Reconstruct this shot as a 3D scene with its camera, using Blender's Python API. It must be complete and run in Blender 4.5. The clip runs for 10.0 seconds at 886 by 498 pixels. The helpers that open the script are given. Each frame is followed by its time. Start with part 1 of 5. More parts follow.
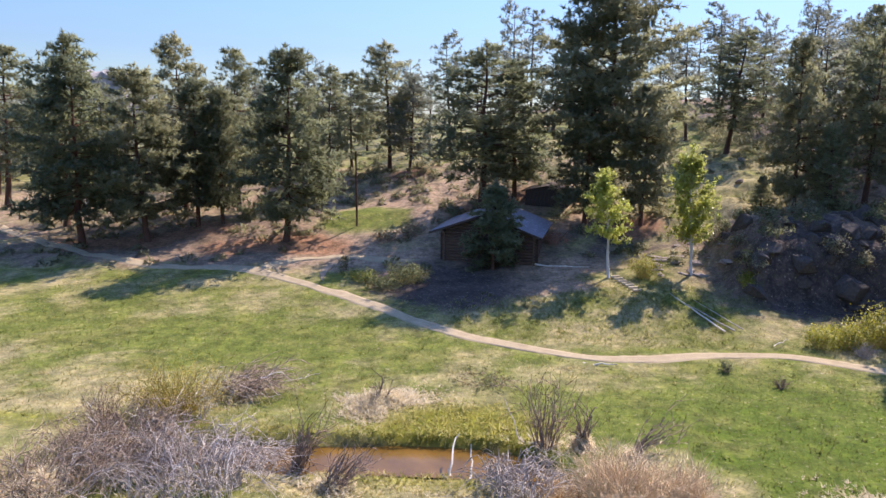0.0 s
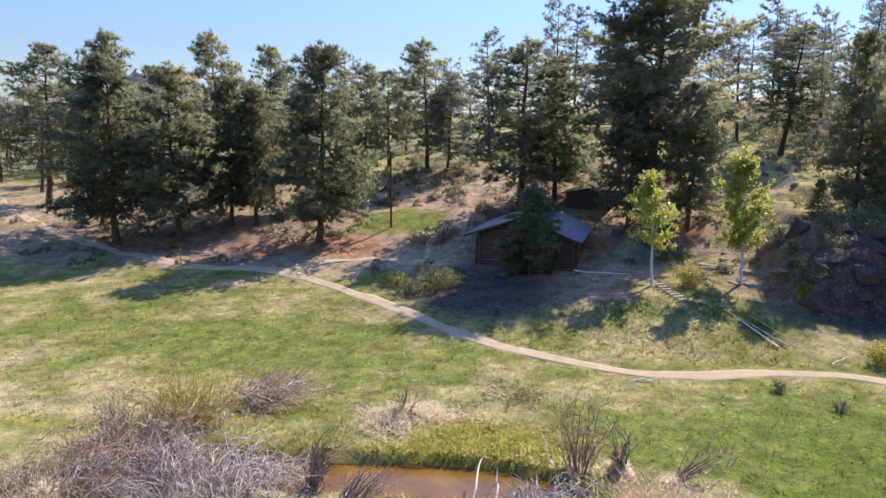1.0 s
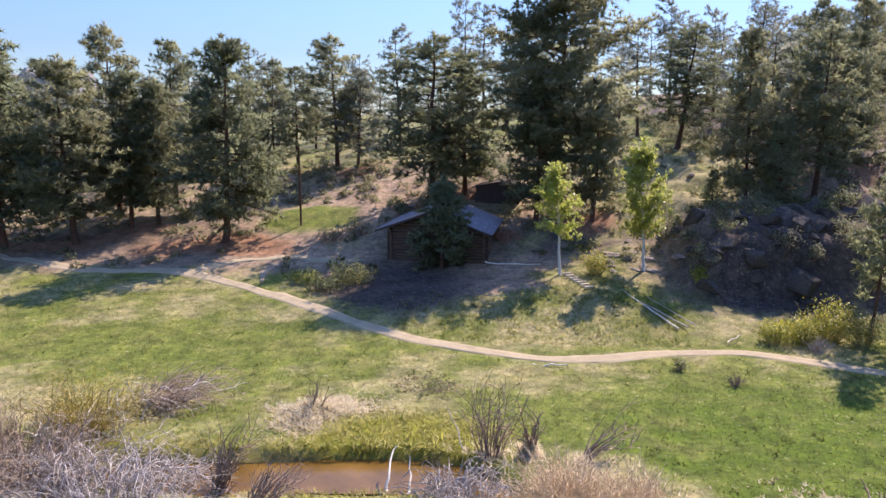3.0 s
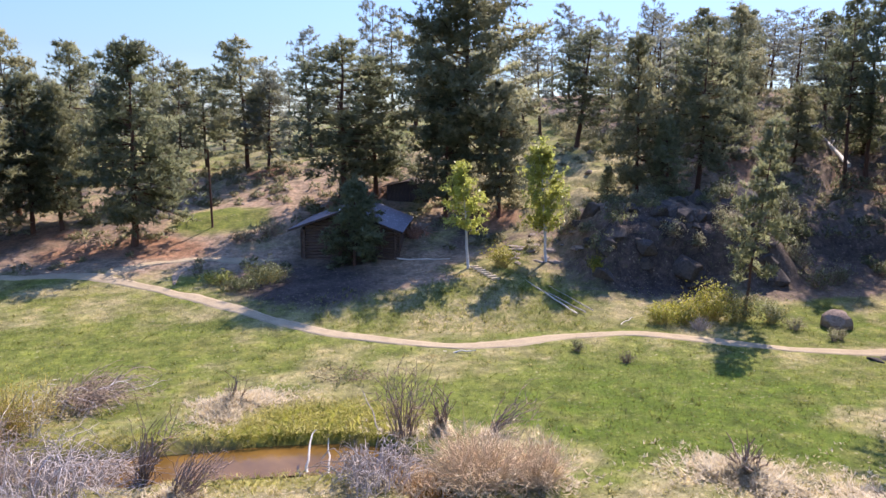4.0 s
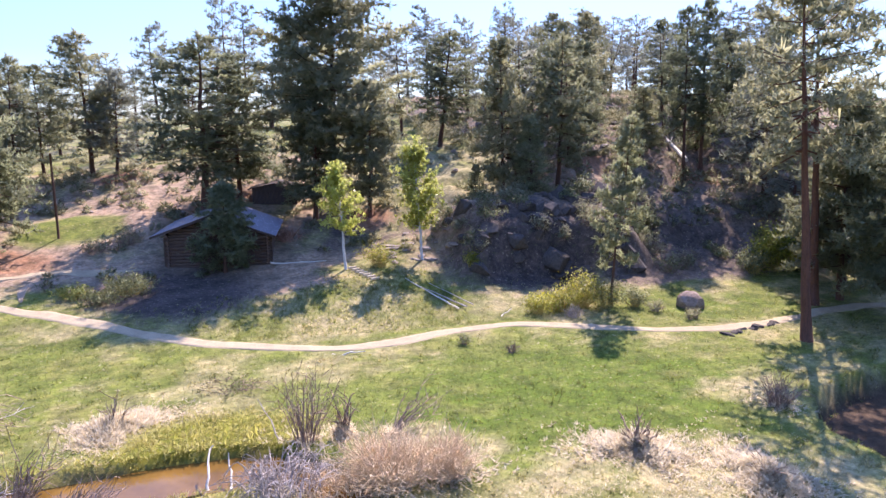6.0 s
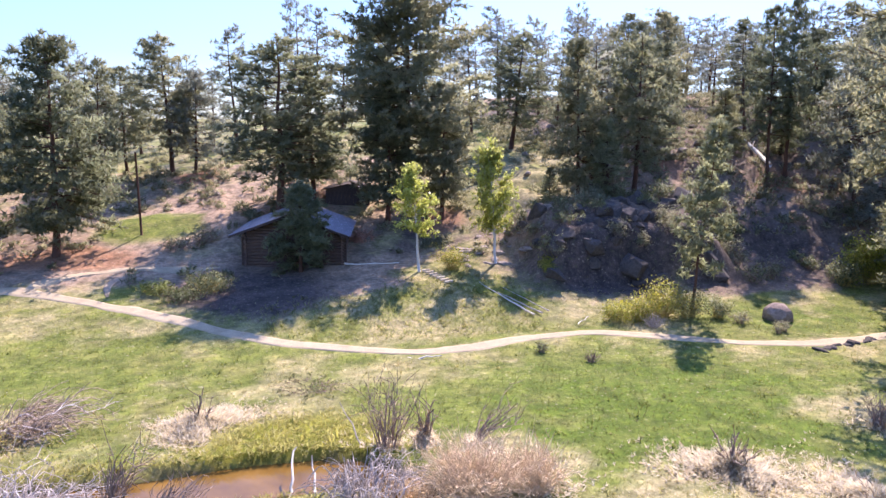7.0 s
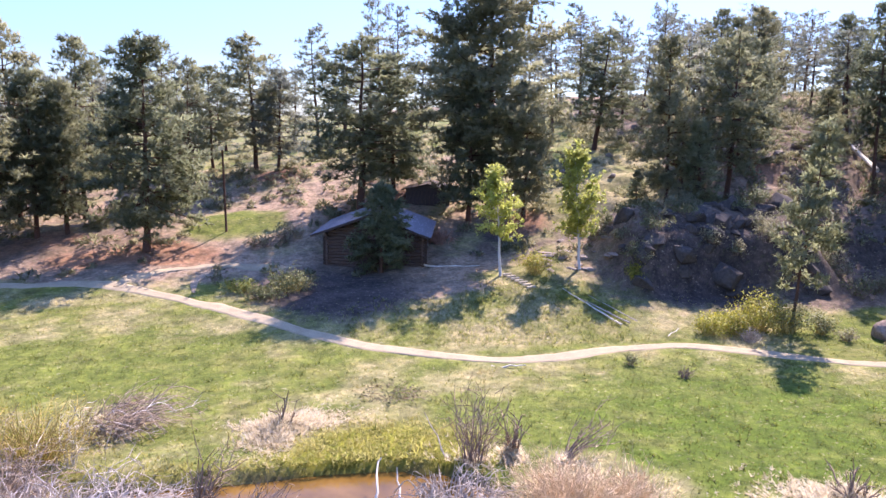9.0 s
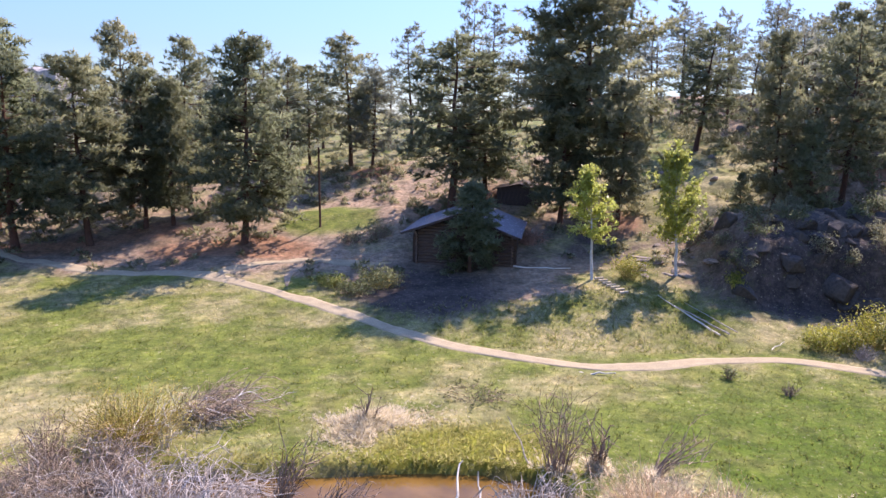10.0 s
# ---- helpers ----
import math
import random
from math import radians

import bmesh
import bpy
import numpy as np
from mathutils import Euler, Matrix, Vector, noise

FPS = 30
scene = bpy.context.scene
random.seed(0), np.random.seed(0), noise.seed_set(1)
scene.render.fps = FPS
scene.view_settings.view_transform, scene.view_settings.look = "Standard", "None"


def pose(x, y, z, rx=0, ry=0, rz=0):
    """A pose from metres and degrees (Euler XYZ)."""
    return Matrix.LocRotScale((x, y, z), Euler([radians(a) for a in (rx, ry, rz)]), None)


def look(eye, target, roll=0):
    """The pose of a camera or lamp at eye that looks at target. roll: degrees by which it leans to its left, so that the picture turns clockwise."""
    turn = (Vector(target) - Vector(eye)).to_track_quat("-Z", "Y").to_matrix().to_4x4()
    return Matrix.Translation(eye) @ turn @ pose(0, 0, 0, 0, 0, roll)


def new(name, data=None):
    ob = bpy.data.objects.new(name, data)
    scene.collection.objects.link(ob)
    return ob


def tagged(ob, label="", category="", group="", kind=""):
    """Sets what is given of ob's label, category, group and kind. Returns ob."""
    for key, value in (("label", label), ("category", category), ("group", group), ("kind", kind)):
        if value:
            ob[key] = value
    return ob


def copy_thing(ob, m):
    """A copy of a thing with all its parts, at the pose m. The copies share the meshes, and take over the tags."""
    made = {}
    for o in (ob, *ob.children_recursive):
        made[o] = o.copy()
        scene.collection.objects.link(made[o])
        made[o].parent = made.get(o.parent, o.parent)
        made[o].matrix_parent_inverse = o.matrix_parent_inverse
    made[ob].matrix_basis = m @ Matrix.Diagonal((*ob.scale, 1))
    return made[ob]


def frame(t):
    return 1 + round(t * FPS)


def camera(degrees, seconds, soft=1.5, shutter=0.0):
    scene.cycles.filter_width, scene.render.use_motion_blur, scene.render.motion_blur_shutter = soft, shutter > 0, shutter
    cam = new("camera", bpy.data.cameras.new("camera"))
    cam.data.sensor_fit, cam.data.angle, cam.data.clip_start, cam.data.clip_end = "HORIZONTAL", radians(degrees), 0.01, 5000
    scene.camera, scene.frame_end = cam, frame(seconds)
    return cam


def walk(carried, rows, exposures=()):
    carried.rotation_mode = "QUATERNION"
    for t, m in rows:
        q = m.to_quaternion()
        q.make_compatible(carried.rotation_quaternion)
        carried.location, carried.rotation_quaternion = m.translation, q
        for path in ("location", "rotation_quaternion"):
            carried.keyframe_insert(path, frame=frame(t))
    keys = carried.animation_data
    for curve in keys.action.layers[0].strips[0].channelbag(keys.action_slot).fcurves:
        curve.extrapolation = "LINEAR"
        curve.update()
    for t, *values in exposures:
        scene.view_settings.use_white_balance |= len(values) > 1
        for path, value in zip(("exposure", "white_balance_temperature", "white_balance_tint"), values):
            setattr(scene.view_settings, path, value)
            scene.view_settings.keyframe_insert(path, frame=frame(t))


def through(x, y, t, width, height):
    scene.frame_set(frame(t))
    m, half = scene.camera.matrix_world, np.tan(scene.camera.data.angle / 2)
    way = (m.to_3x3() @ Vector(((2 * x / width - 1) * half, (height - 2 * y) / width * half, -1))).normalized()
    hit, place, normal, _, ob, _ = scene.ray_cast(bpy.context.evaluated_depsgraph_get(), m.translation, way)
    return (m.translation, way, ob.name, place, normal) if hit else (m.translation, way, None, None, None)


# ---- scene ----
cam = camera(63.8, 10.0)
PATH = [
    (0, (0.666, -0.790, 10.709), (0.540, 1.465, 10.276), 1.1),
    (0.5, (0.793, 0.093, 10.675), (0.615, 2.345, 10.242), 1.1),
    (1, (1.041, 0.829, 10.619), (0.777, 3.072, 10.184), 1.2),
    (1.5, (1.187, 1.364, 10.536), (1.144, 3.624, 10.108), 1.1),
    (2, (1.293, 1.688, 10.403), (1.287, 3.948, 9.976), 1.0),
    (3.5, (1.341, 0.031, 10.250), (1.374, 2.290, 9.822), 0.9),
    (4, (1.395, -0.746, 10.314), (1.676, 1.496, 9.892), 0.7),
    (4.5, (0.917, -0.999, 10.226), (1.483, 1.190, 9.811), 0.5),
    (5, (0.481, -1.010, 10.215), (1.198, 1.136, 9.803), 0.4),
    (5.2, (0.405, -0.936, 10.221), (1.163, 1.195, 9.807), 0.4),
    (6.3, (-0.168, -0.190, 10.153), (0.549, 1.957, 9.744), 0.6),
    (6.5, (-0.306, -0.059, 10.168), (0.345, 2.109, 9.758), 0.6),
    (7, (-0.660, 0.338, 10.176), (-0.100, 2.531, 9.767), 0.8),
    (7.5, (-0.908, 0.657, 10.207), (-0.401, 2.862, 9.796), 0.9),
    (8, (-1.014, 0.885, 10.280), (-0.538, 3.097, 9.867), 0.9),
    (8.5, (-1.071, 1.098, 10.303), (-0.611, 3.314, 9.889), 1.0),
    (9, (-1.122, 1.334, 10.311), (-0.784, 3.570, 9.891), 1.1),
    (9.5, (-1.055, 1.557, 10.301), (-0.913, 3.813, 9.873), 1.2),
    (10, (-1.000, 1.727, 10.243), (-0.954, 3.987, 9.816), 1.4),
]
# the lens opens up as it turns towards the sun
EXPOSE = [(0, 0.86, 6620, 22), (2.0, 0.89, 6620, 23), (3.5, 0.9, 6560, 24), (4.5, 1.13, 6460, 27), (5.2, 1.35, 6290, 31), (6.5, 1.38, 6290, 31), (8.0, 1.44, 6290, 32), (9.0, 1.4, 6300, 32), (10.0, 1.07, 6450, 28)]
walk(cam, [(t, look(eye, target, roll)) for t, eye, target, roll in PATH], EXPOSE)

# ---- world, sun, exposure ----
SUN_AZ, SUN_EL = radians(37), radians(47.5)
world = bpy.data.worlds.new("sky")
scene.world = world
world.use_nodes = True
_nt = world.node_tree
_nt.nodes.clear()
_sky = _nt.nodes.new("ShaderNodeTexSky")
_sky.sky_type, _sky.sun_disc = "NISHITA", False
_sky.sun_elevation, _sky.sun_rotation = SUN_EL, SUN_AZ
_sky.air_density, _sky.dust_density, _sky.ozone_density = 1.0, 0.3, 1.0
_bg = _nt.nodes.new("ShaderNodeBackground")
_bg.inputs["Strength"].default_value = 0.108
_out = _nt.nodes.new("ShaderNodeOutputWorld")
_clear = _nt.nodes.new("ShaderNodeMix")
_clear.data_type, _clear.blend_type = "RGBA", "MULTIPLY"
_clear.inputs[0].default_value, _clear.inputs[7].default_value = 1.0, (0.66, 0.86, 1.17, 1)
_nt.links.new(_sky.outputs[0], _clear.inputs[6])
# the sky is dimmed at the horizon and brightened overhead to fill the shade
_tc = _nt.nodes.new("ShaderNodeTexCoord")
_sep = _nt.nodes.new("ShaderNodeSeparateXYZ")
_fill = _nt.nodes.new("ShaderNodeMapRange")
_fill.inputs["From Min"].default_value, _fill.inputs["From Max"].default_value = 0.08, 0.6
_fill.inputs["To Min"].default_value, _fill.inputs["To Max"].default_value = 0.64, 1.65
_graded = _nt.nodes.new("ShaderNodeVectorMath")
_graded.operation = "SCALE"
_nt.links.new(_tc.outputs["Generated"], _sep.inputs[0])
_nt.links.new(_sep.outputs[2], _fill.inputs[0])
_nt.links.new(_clear.outputs[2], _graded.inputs[0])
_nt.links.new(_fill.outputs[0], _graded.inputs["Scale"])
_nt.links.new(_graded.outputs[0], _bg.inputs[0])
_nt.links.new(_bg.outputs[0], _out.inputs[0])
_sl = bpy.data.lights.new("sun", "SUN")
_sl.energy, _sl.angle, _sl.color = 4.4, radians(0.55), (1.0, 0.92, 0.80)
sun = new("sun", _sl)
sun.matrix_world = look((math.sin(SUN_AZ) * 80, math.cos(SUN_AZ) * 80, 80 * math.tan(SUN_EL)), (0, 0, 0))


# ---- materials ----
def material(name):
    m = bpy.data.materials.new(name)
    m.use_nodes = True
    nt = m.node_tree
    return m, nt, nt.nodes["Principled BSDF"]


def ramp(nt, src, stops):
    n = nt.nodes.new("ShaderNodeValToRGB")
    while len(n.color_ramp.elements) < len(stops):
        n.color_ramp.elements.new(0.5)
    for e, (p, c) in zip(n.color_ramp.elements, stops):
        e.position, e.color = p, (*c, 1)
    nt.links.new(src, n.inputs[0])
    return n.outputs[0]


def noise_tex(nt, scale, detail=4, rough=0.6, coord="Object", stretch=None):
    tc = nt.nodes.new("ShaderNodeTexCoord")
    out = tc.outputs[coord]
    if stretch:
        mp = nt.nodes.new("ShaderNodeMapping")
        mp.inputs["Scale"].default_value = stretch
        nt.links.new(out, mp.inputs[0])
        out = mp.outputs[0]
    n = nt.nodes.new("ShaderNodeTexNoise")
    n.inputs["Scale"].default_value, n.inputs["Detail"].default_value, n.inputs["Roughness"].default_value = scale, detail, rough
    nt.links.new(out, n.inputs["Vector"])
    return n.outputs["Fac"]


def mixc(nt, fac, a, b, mode="MIX"):
    n = nt.nodes.new("ShaderNodeMix")
    n.data_type, n.blend_type = "RGBA", mode
    for sock, val in ((n.inputs[0], fac), (n.inputs[6], a), (n.inputs[7], b)):
        if hasattr(val, "default_value"):
            nt.links.new(val, sock)
        elif isinstance(val, tuple):
            sock.default_value = (*val, 1)
        else:
            sock.default_value = val
    return n.outputs[2]


def bump(nt, bsdf, src, strength, distance):
    b = nt.nodes.new("ShaderNodeBump")
    b.inputs["Strength"].default_value, b.inputs["Distance"].default_value = strength, distance
    nt.links.new(src, b.inputs["Height"])
    nt.links.new(b.outputs[0], bsdf.inputs["Normal"])


def plain(name, dark, light, scale=6.0, rough=0.85, bump_d=0.01, stretch=None, fine=40.0, metal=0.0):
    """A two-scale surface between two colours, with relief."""
    m, nt, b = material(name)
    big = ramp(nt, noise_tex(nt, scale, 5, 0.65, stretch=stretch), [(0.3, dark), (0.7, light)])
    small = noise_tex(nt, fine, 3, 0.6, stretch=stretch)
    col = mixc(nt, 0.35, big, ramp(nt, small, [(0.3, tuple(c * 0.6 for c in dark)), (0.7, tuple(min(1, c * 1.25) for c in light))]))
    nt.links.new(col, b.inputs["Base Color"])
    b.inputs["Roughness"].default_value, b.inputs["Metallic"].default_value = rough, metal
    b.inputs["Specular IOR Level"].default_value = 0.25
    bump(nt, b, small, 0.6, bump_d)
    return m


def island(nt):
    g = nt.nodes.new("ShaderNodeNewGeometry")
    return g.outputs["Random Per Island"]


def leafy(name, stops, through=0.3, rough=0.55, tint=None, vary=0.0):
    """Thin foliage that lets part of the light through; each leaf has its own shade."""
    m, nt, b = material(name)
    col = ramp(nt, island(nt), stops)
    patch = noise_tex(nt, 0.9, 2)
    col = mixc(nt, ramp(nt, patch, [(0.35, (0, 0, 0)), (0.65, (0.5, 0.5, 0.5))]), col, tint or stops[-1][1])
    info = nt.nodes.new("ShaderNodeObjectInfo")
    hsv = nt.nodes.new("ShaderNodeHueSaturation")
    rng = nt.nodes.new("ShaderNodeMapRange")
    rng.inputs["To Min"].default_value, rng.inputs["To Max"].default_value = (0.8, 1.25) if vary else (0.93, 1.12)
    nt.links.new(info.outputs["Random"], rng.inputs[0])
    nt.links.new(rng.outputs[0], hsv.inputs["Value"])
    hue = nt.nodes.new("ShaderNodeMapRange")
    hue.inputs["To Min"].default_value, hue.inputs["To Max"].default_value = 0.5 + vary, 0.5 - vary
    nt.links.new(info.outputs["Random"], hue.inputs[0])
    nt.links.new(hue.outputs[0], hsv.inputs["Hue"])
    nt.links.new(col, hsv.inputs["Color"])
    col = hsv.outputs[0]
    nt.links.new(col, b.inputs["Base Color"])
    b.inputs["Roughness"].default_value = rough
    b.inputs["Specular IOR Level"].default_value = 0.3
    tr = nt.nodes.new("ShaderNodeBsdfTranslucent")
    nt.links.new(col, tr.inputs["Color"])
    mx = nt.nodes.new("ShaderNodeMixShader")
    mx.inputs[0].default_value = through
    nt.links.new(b.outputs[0], mx.inputs[1])
    nt.links.new(tr.outputs[0], mx.inputs[2])
    nt.links.new(mx.outputs[0], nt.nodes["Material Output"].inputs["Surface"])
    return m


NEEDLES = leafy("pine_needles", [(0.0, (0.18, 0.2, 0.108)), (0.55, (0.255, 0.272, 0.148)), (1.0, (0.335, 0.343, 0.19))], 0.68, 0.6, vary=0.024)
NEEDLES_YOUNG = leafy("young_needles", [(0.0, (0.22, 0.243, 0.125)), (0.6, (0.31, 0.332, 0.172)), (1.0, (0.40, 0.41, 0.22))], 0.66, 0.6, vary=0.024)
# bluer needles: the haze over far pines is put into the colour
NEEDLES_HAZE = leafy("hazed_needles", [(0.0, (0.18, 0.20, 0.15)), (0.6, (0.245, 0.268, 0.20)), (1.0, (0.32, 0.335, 0.25))], 0.66, 0.6, vary=0.024)
ASPEN_LEAF = leafy("aspen_leaf", [(0.0, (0.33, 0.375, 0.075)), (0.5, (0.46, 0.50, 0.115)), (1.0, (0.60, 0.61, 0.175))], 0.7, 0.4)
SHRUB_LEAF = leafy("shrub_leaf", [(0.0, (0.08, 0.10, 0.04)), (0.6, (0.15, 0.17, 0.065)), (1.0, (0.24, 0.25, 0.10))], 0.35, 0.6)
GRASS_LEAF = leafy("long_grass", [(0.0, (0.13, 0.165, 0.03)), (0.5, (0.22, 0.25, 0.055)), (1.0, (0.33, 0.34, 0.10))], 0.5, 0.6)
YELLOW_LEAF = leafy("yellow_leaf", [(0.0, (0.07, 0.095, 0.015)), (0.5, (0.22, 0.235, 0.025)), (1.0, (0.50, 0.46, 0.055))], 0.5, 0.5)
SAGE = leafy("sage_leaf", [(0.0, (0.14, 0.145, 0.07)), (0.6, (0.24, 0.235, 0.12)), (1.0, (0.36, 0.34, 0.19))], 0.4, 0.7)
PINE_BARK = plain("pine_bark", (0.045, 0.025, 0.017), (0.15, 0.075, 0.045), 3.0, 0.9, 0.03, (3, 3, 0.6), 18)
RED_BARK = plain("red_bark", (0.06, 0.03, 0.02), (0.18, 0.08, 0.048), 3.0, 0.9, 0.03, (3, 3, 0.6), 18)
ASPEN_BARK = plain("aspen_bark", (0.36, 0.34, 0.30), (0.66, 0.63, 0.57), 5.0, 0.7, 0.004, None, 50)
GREY_TWIG = plain("grey_twig", (0.24, 0.20, 0.165), (0.56, 0.485, 0.415), 3.0, 0.9, 0.003)
PALE_TWIG = plain("bleached_twig", (0.42, 0.37, 0.335), (0.72, 0.65, 0.59), 3.0, 0.9, 0.003)
DARK_TWIG = plain("dark_twig", (0.16, 0.105, 0.075), (0.37, 0.27, 0.195), 3.0, 0.9, 0.003)
TAN_TWIG = plain("tan_twig", (0.58, 0.41, 0.24), (0.88, 0.67, 0.43), 3.0, 0.85, 0.003)
RED_TWIG = plain("red_brown_twig", (0.26, 0.12, 0.075), (0.52, 0.29, 0.19), 3.0, 0.9, 0.003)
BROWN_TWIG = plain("brown_twig", (0.20, 0.14, 0.095), (0.46, 0.35, 0.245), 3.0, 0.9, 0.003)
OLIVE_TWIG = plain("olive_twig", (0.34, 0.25, 0.06), (0.60, 0.46, 0.15), 3.0, 0.85, 0.003)
PALE_WOOD = plain("bleached_wood", (0.50, 0.43, 0.33), (0.82, 0.74, 0.61), 4.0, 0.8, 0.006, (1, 1, 6))
OLD_LOG = plain("weathered_log", (0.07, 0.045, 0.033), (0.20, 0.13, 0.093), 2.5, 0.9, 0.012, (1, 6, 6), 25)
OLD_PLANK = plain("dark_plank", (0.035, 0.026, 0.022), (0.10, 0.072, 0.058), 3.0, 0.9, 0.008, (6, 6, 1), 25)
CHINK = plain("chinking", (0.26, 0.21, 0.16), (0.44, 0.37, 0.29), 5.0, 0.95, 0.006)
ROOFING = plain("roll_roofing", (0.10, 0.10, 0.125), (0.22, 0.22, 0.26), 2.2, 0.5, 0.004, (3, 0.5, 1), 24)
_rn = ROOFING.node_tree
_rb = _rn.nodes["Principled BSDF"]
# pale streaks: sun dapples and glints on the roof painted into its colour
_dapple = ramp(_rn, noise_tex(_rn, 2.6, 3, 0.6, stretch=(3.5, 0.6, 1)), [(0.60, (0, 0, 0)), (0.66, (0.7, 0.7, 0.7))])
_rn.links.new(mixc(_rn, _dapple, _rb.inputs["Base Color"].links[0].from_socket, (0.62, 0.63, 0.66)), _rb.inputs["Base Color"])
STEP_WOOD = plain("step_timber", (0.36, 0.28, 0.18), (0.62, 0.51, 0.36), 3.0, 0.85, 0.008)
ROCK = plain("granite", (0.15, 0.12, 0.096), (0.37, 0.30, 0.24), 1.1, 0.9, 0.05, None, 9)
BOULDER = plain("pinkish_granite", (0.13, 0.09, 0.07), (0.36, 0.27, 0.21), 2.2, 0.9, 0.04, None, 12)
# the outcrop's shade is put into this rock colour; the trail stones share it
DARK_ROCK = plain("shade_dark_rock", (0.042, 0.035, 0.030), (0.108, 0.090, 0.074), 0.9, 0.95, 0.05, None, 7)
PALE_ROCK = plain("pale_rock", (0.22, 0.21, 0.205), (0.40, 0.37, 0.34), 0.05, 0.95, 0.3, None, 0.4)
DIRT = plain("trail_dirt", (0.285, 0.222, 0.135), (0.445, 0.355, 0.22), 1.5, 0.95, 0.012, None, 22)
TRACK = plain("worn_track", (0.23, 0.175, 0.115), (0.37, 0.285, 0.195), 2.0, 0.95, 0.012, None, 22)
STRAW = leafy("straw", [(0.0, (0.48, 0.38, 0.22)), (0.5, (0.66, 0.56, 0.375)), (1.0, (0.82, 0.74, 0.56))], 0.5, 0.8)


def blade_material():
    """Grass blades, coloured by the cover of the ground they grow in."""
    m, nt, b = material("grass_blade")
    at = nt.nodes.new("ShaderNodeAttribute")
    at.attribute_name = "cover"
    sep = nt.nodes.new("ShaderNodeSeparateColor")
    nt.links.new(at.outputs["Color"], sep.inputs[0])
    r = island(nt)
    green = ramp(nt, r, [(0.0, (0.145, 0.18, 0.032)), (1.0, (0.265, 0.292, 0.082))])
    dry = ramp(nt, r, [(0.0, (0.38, 0.325, 0.13)), (1.0, (0.66, 0.58, 0.31))])
    col = mixc(nt, sep.outputs[1], green, dry)
    lush = ramp(nt, r, [(0.0, (0.30, 0.29, 0.06)), (1.0, (0.52, 0.47, 0.15))])
    col = mixc(nt, sep.outputs[2], col, lush)
    deep = ramp(nt, r, [(0.0, (0.11, 0.142, 0.024)), (1.0, (0.18, 0.212, 0.045))])
    col = mixc(nt, sep.outputs[0], col, deep)
    nt.links.new(col, b.inputs["Base Color"])
    b.inputs["Roughness"].default_value = 0.6
    tr = nt.nodes.new("ShaderNodeBsdfTranslucent")
    nt.links.new(col, tr.inputs["Color"])
    mx = nt.nodes.new("ShaderNodeMixShader")
    mx.inputs[0].default_value = 0.8
    nt.links.new(b.outputs[0], mx.inputs[1])
    nt.links.new(tr.outputs[0], mx.inputs[2])
    nt.links.new(mx.outputs[0], nt.nodes["Material Output"].inputs["Surface"])
    return m


BLADE = blade_material()


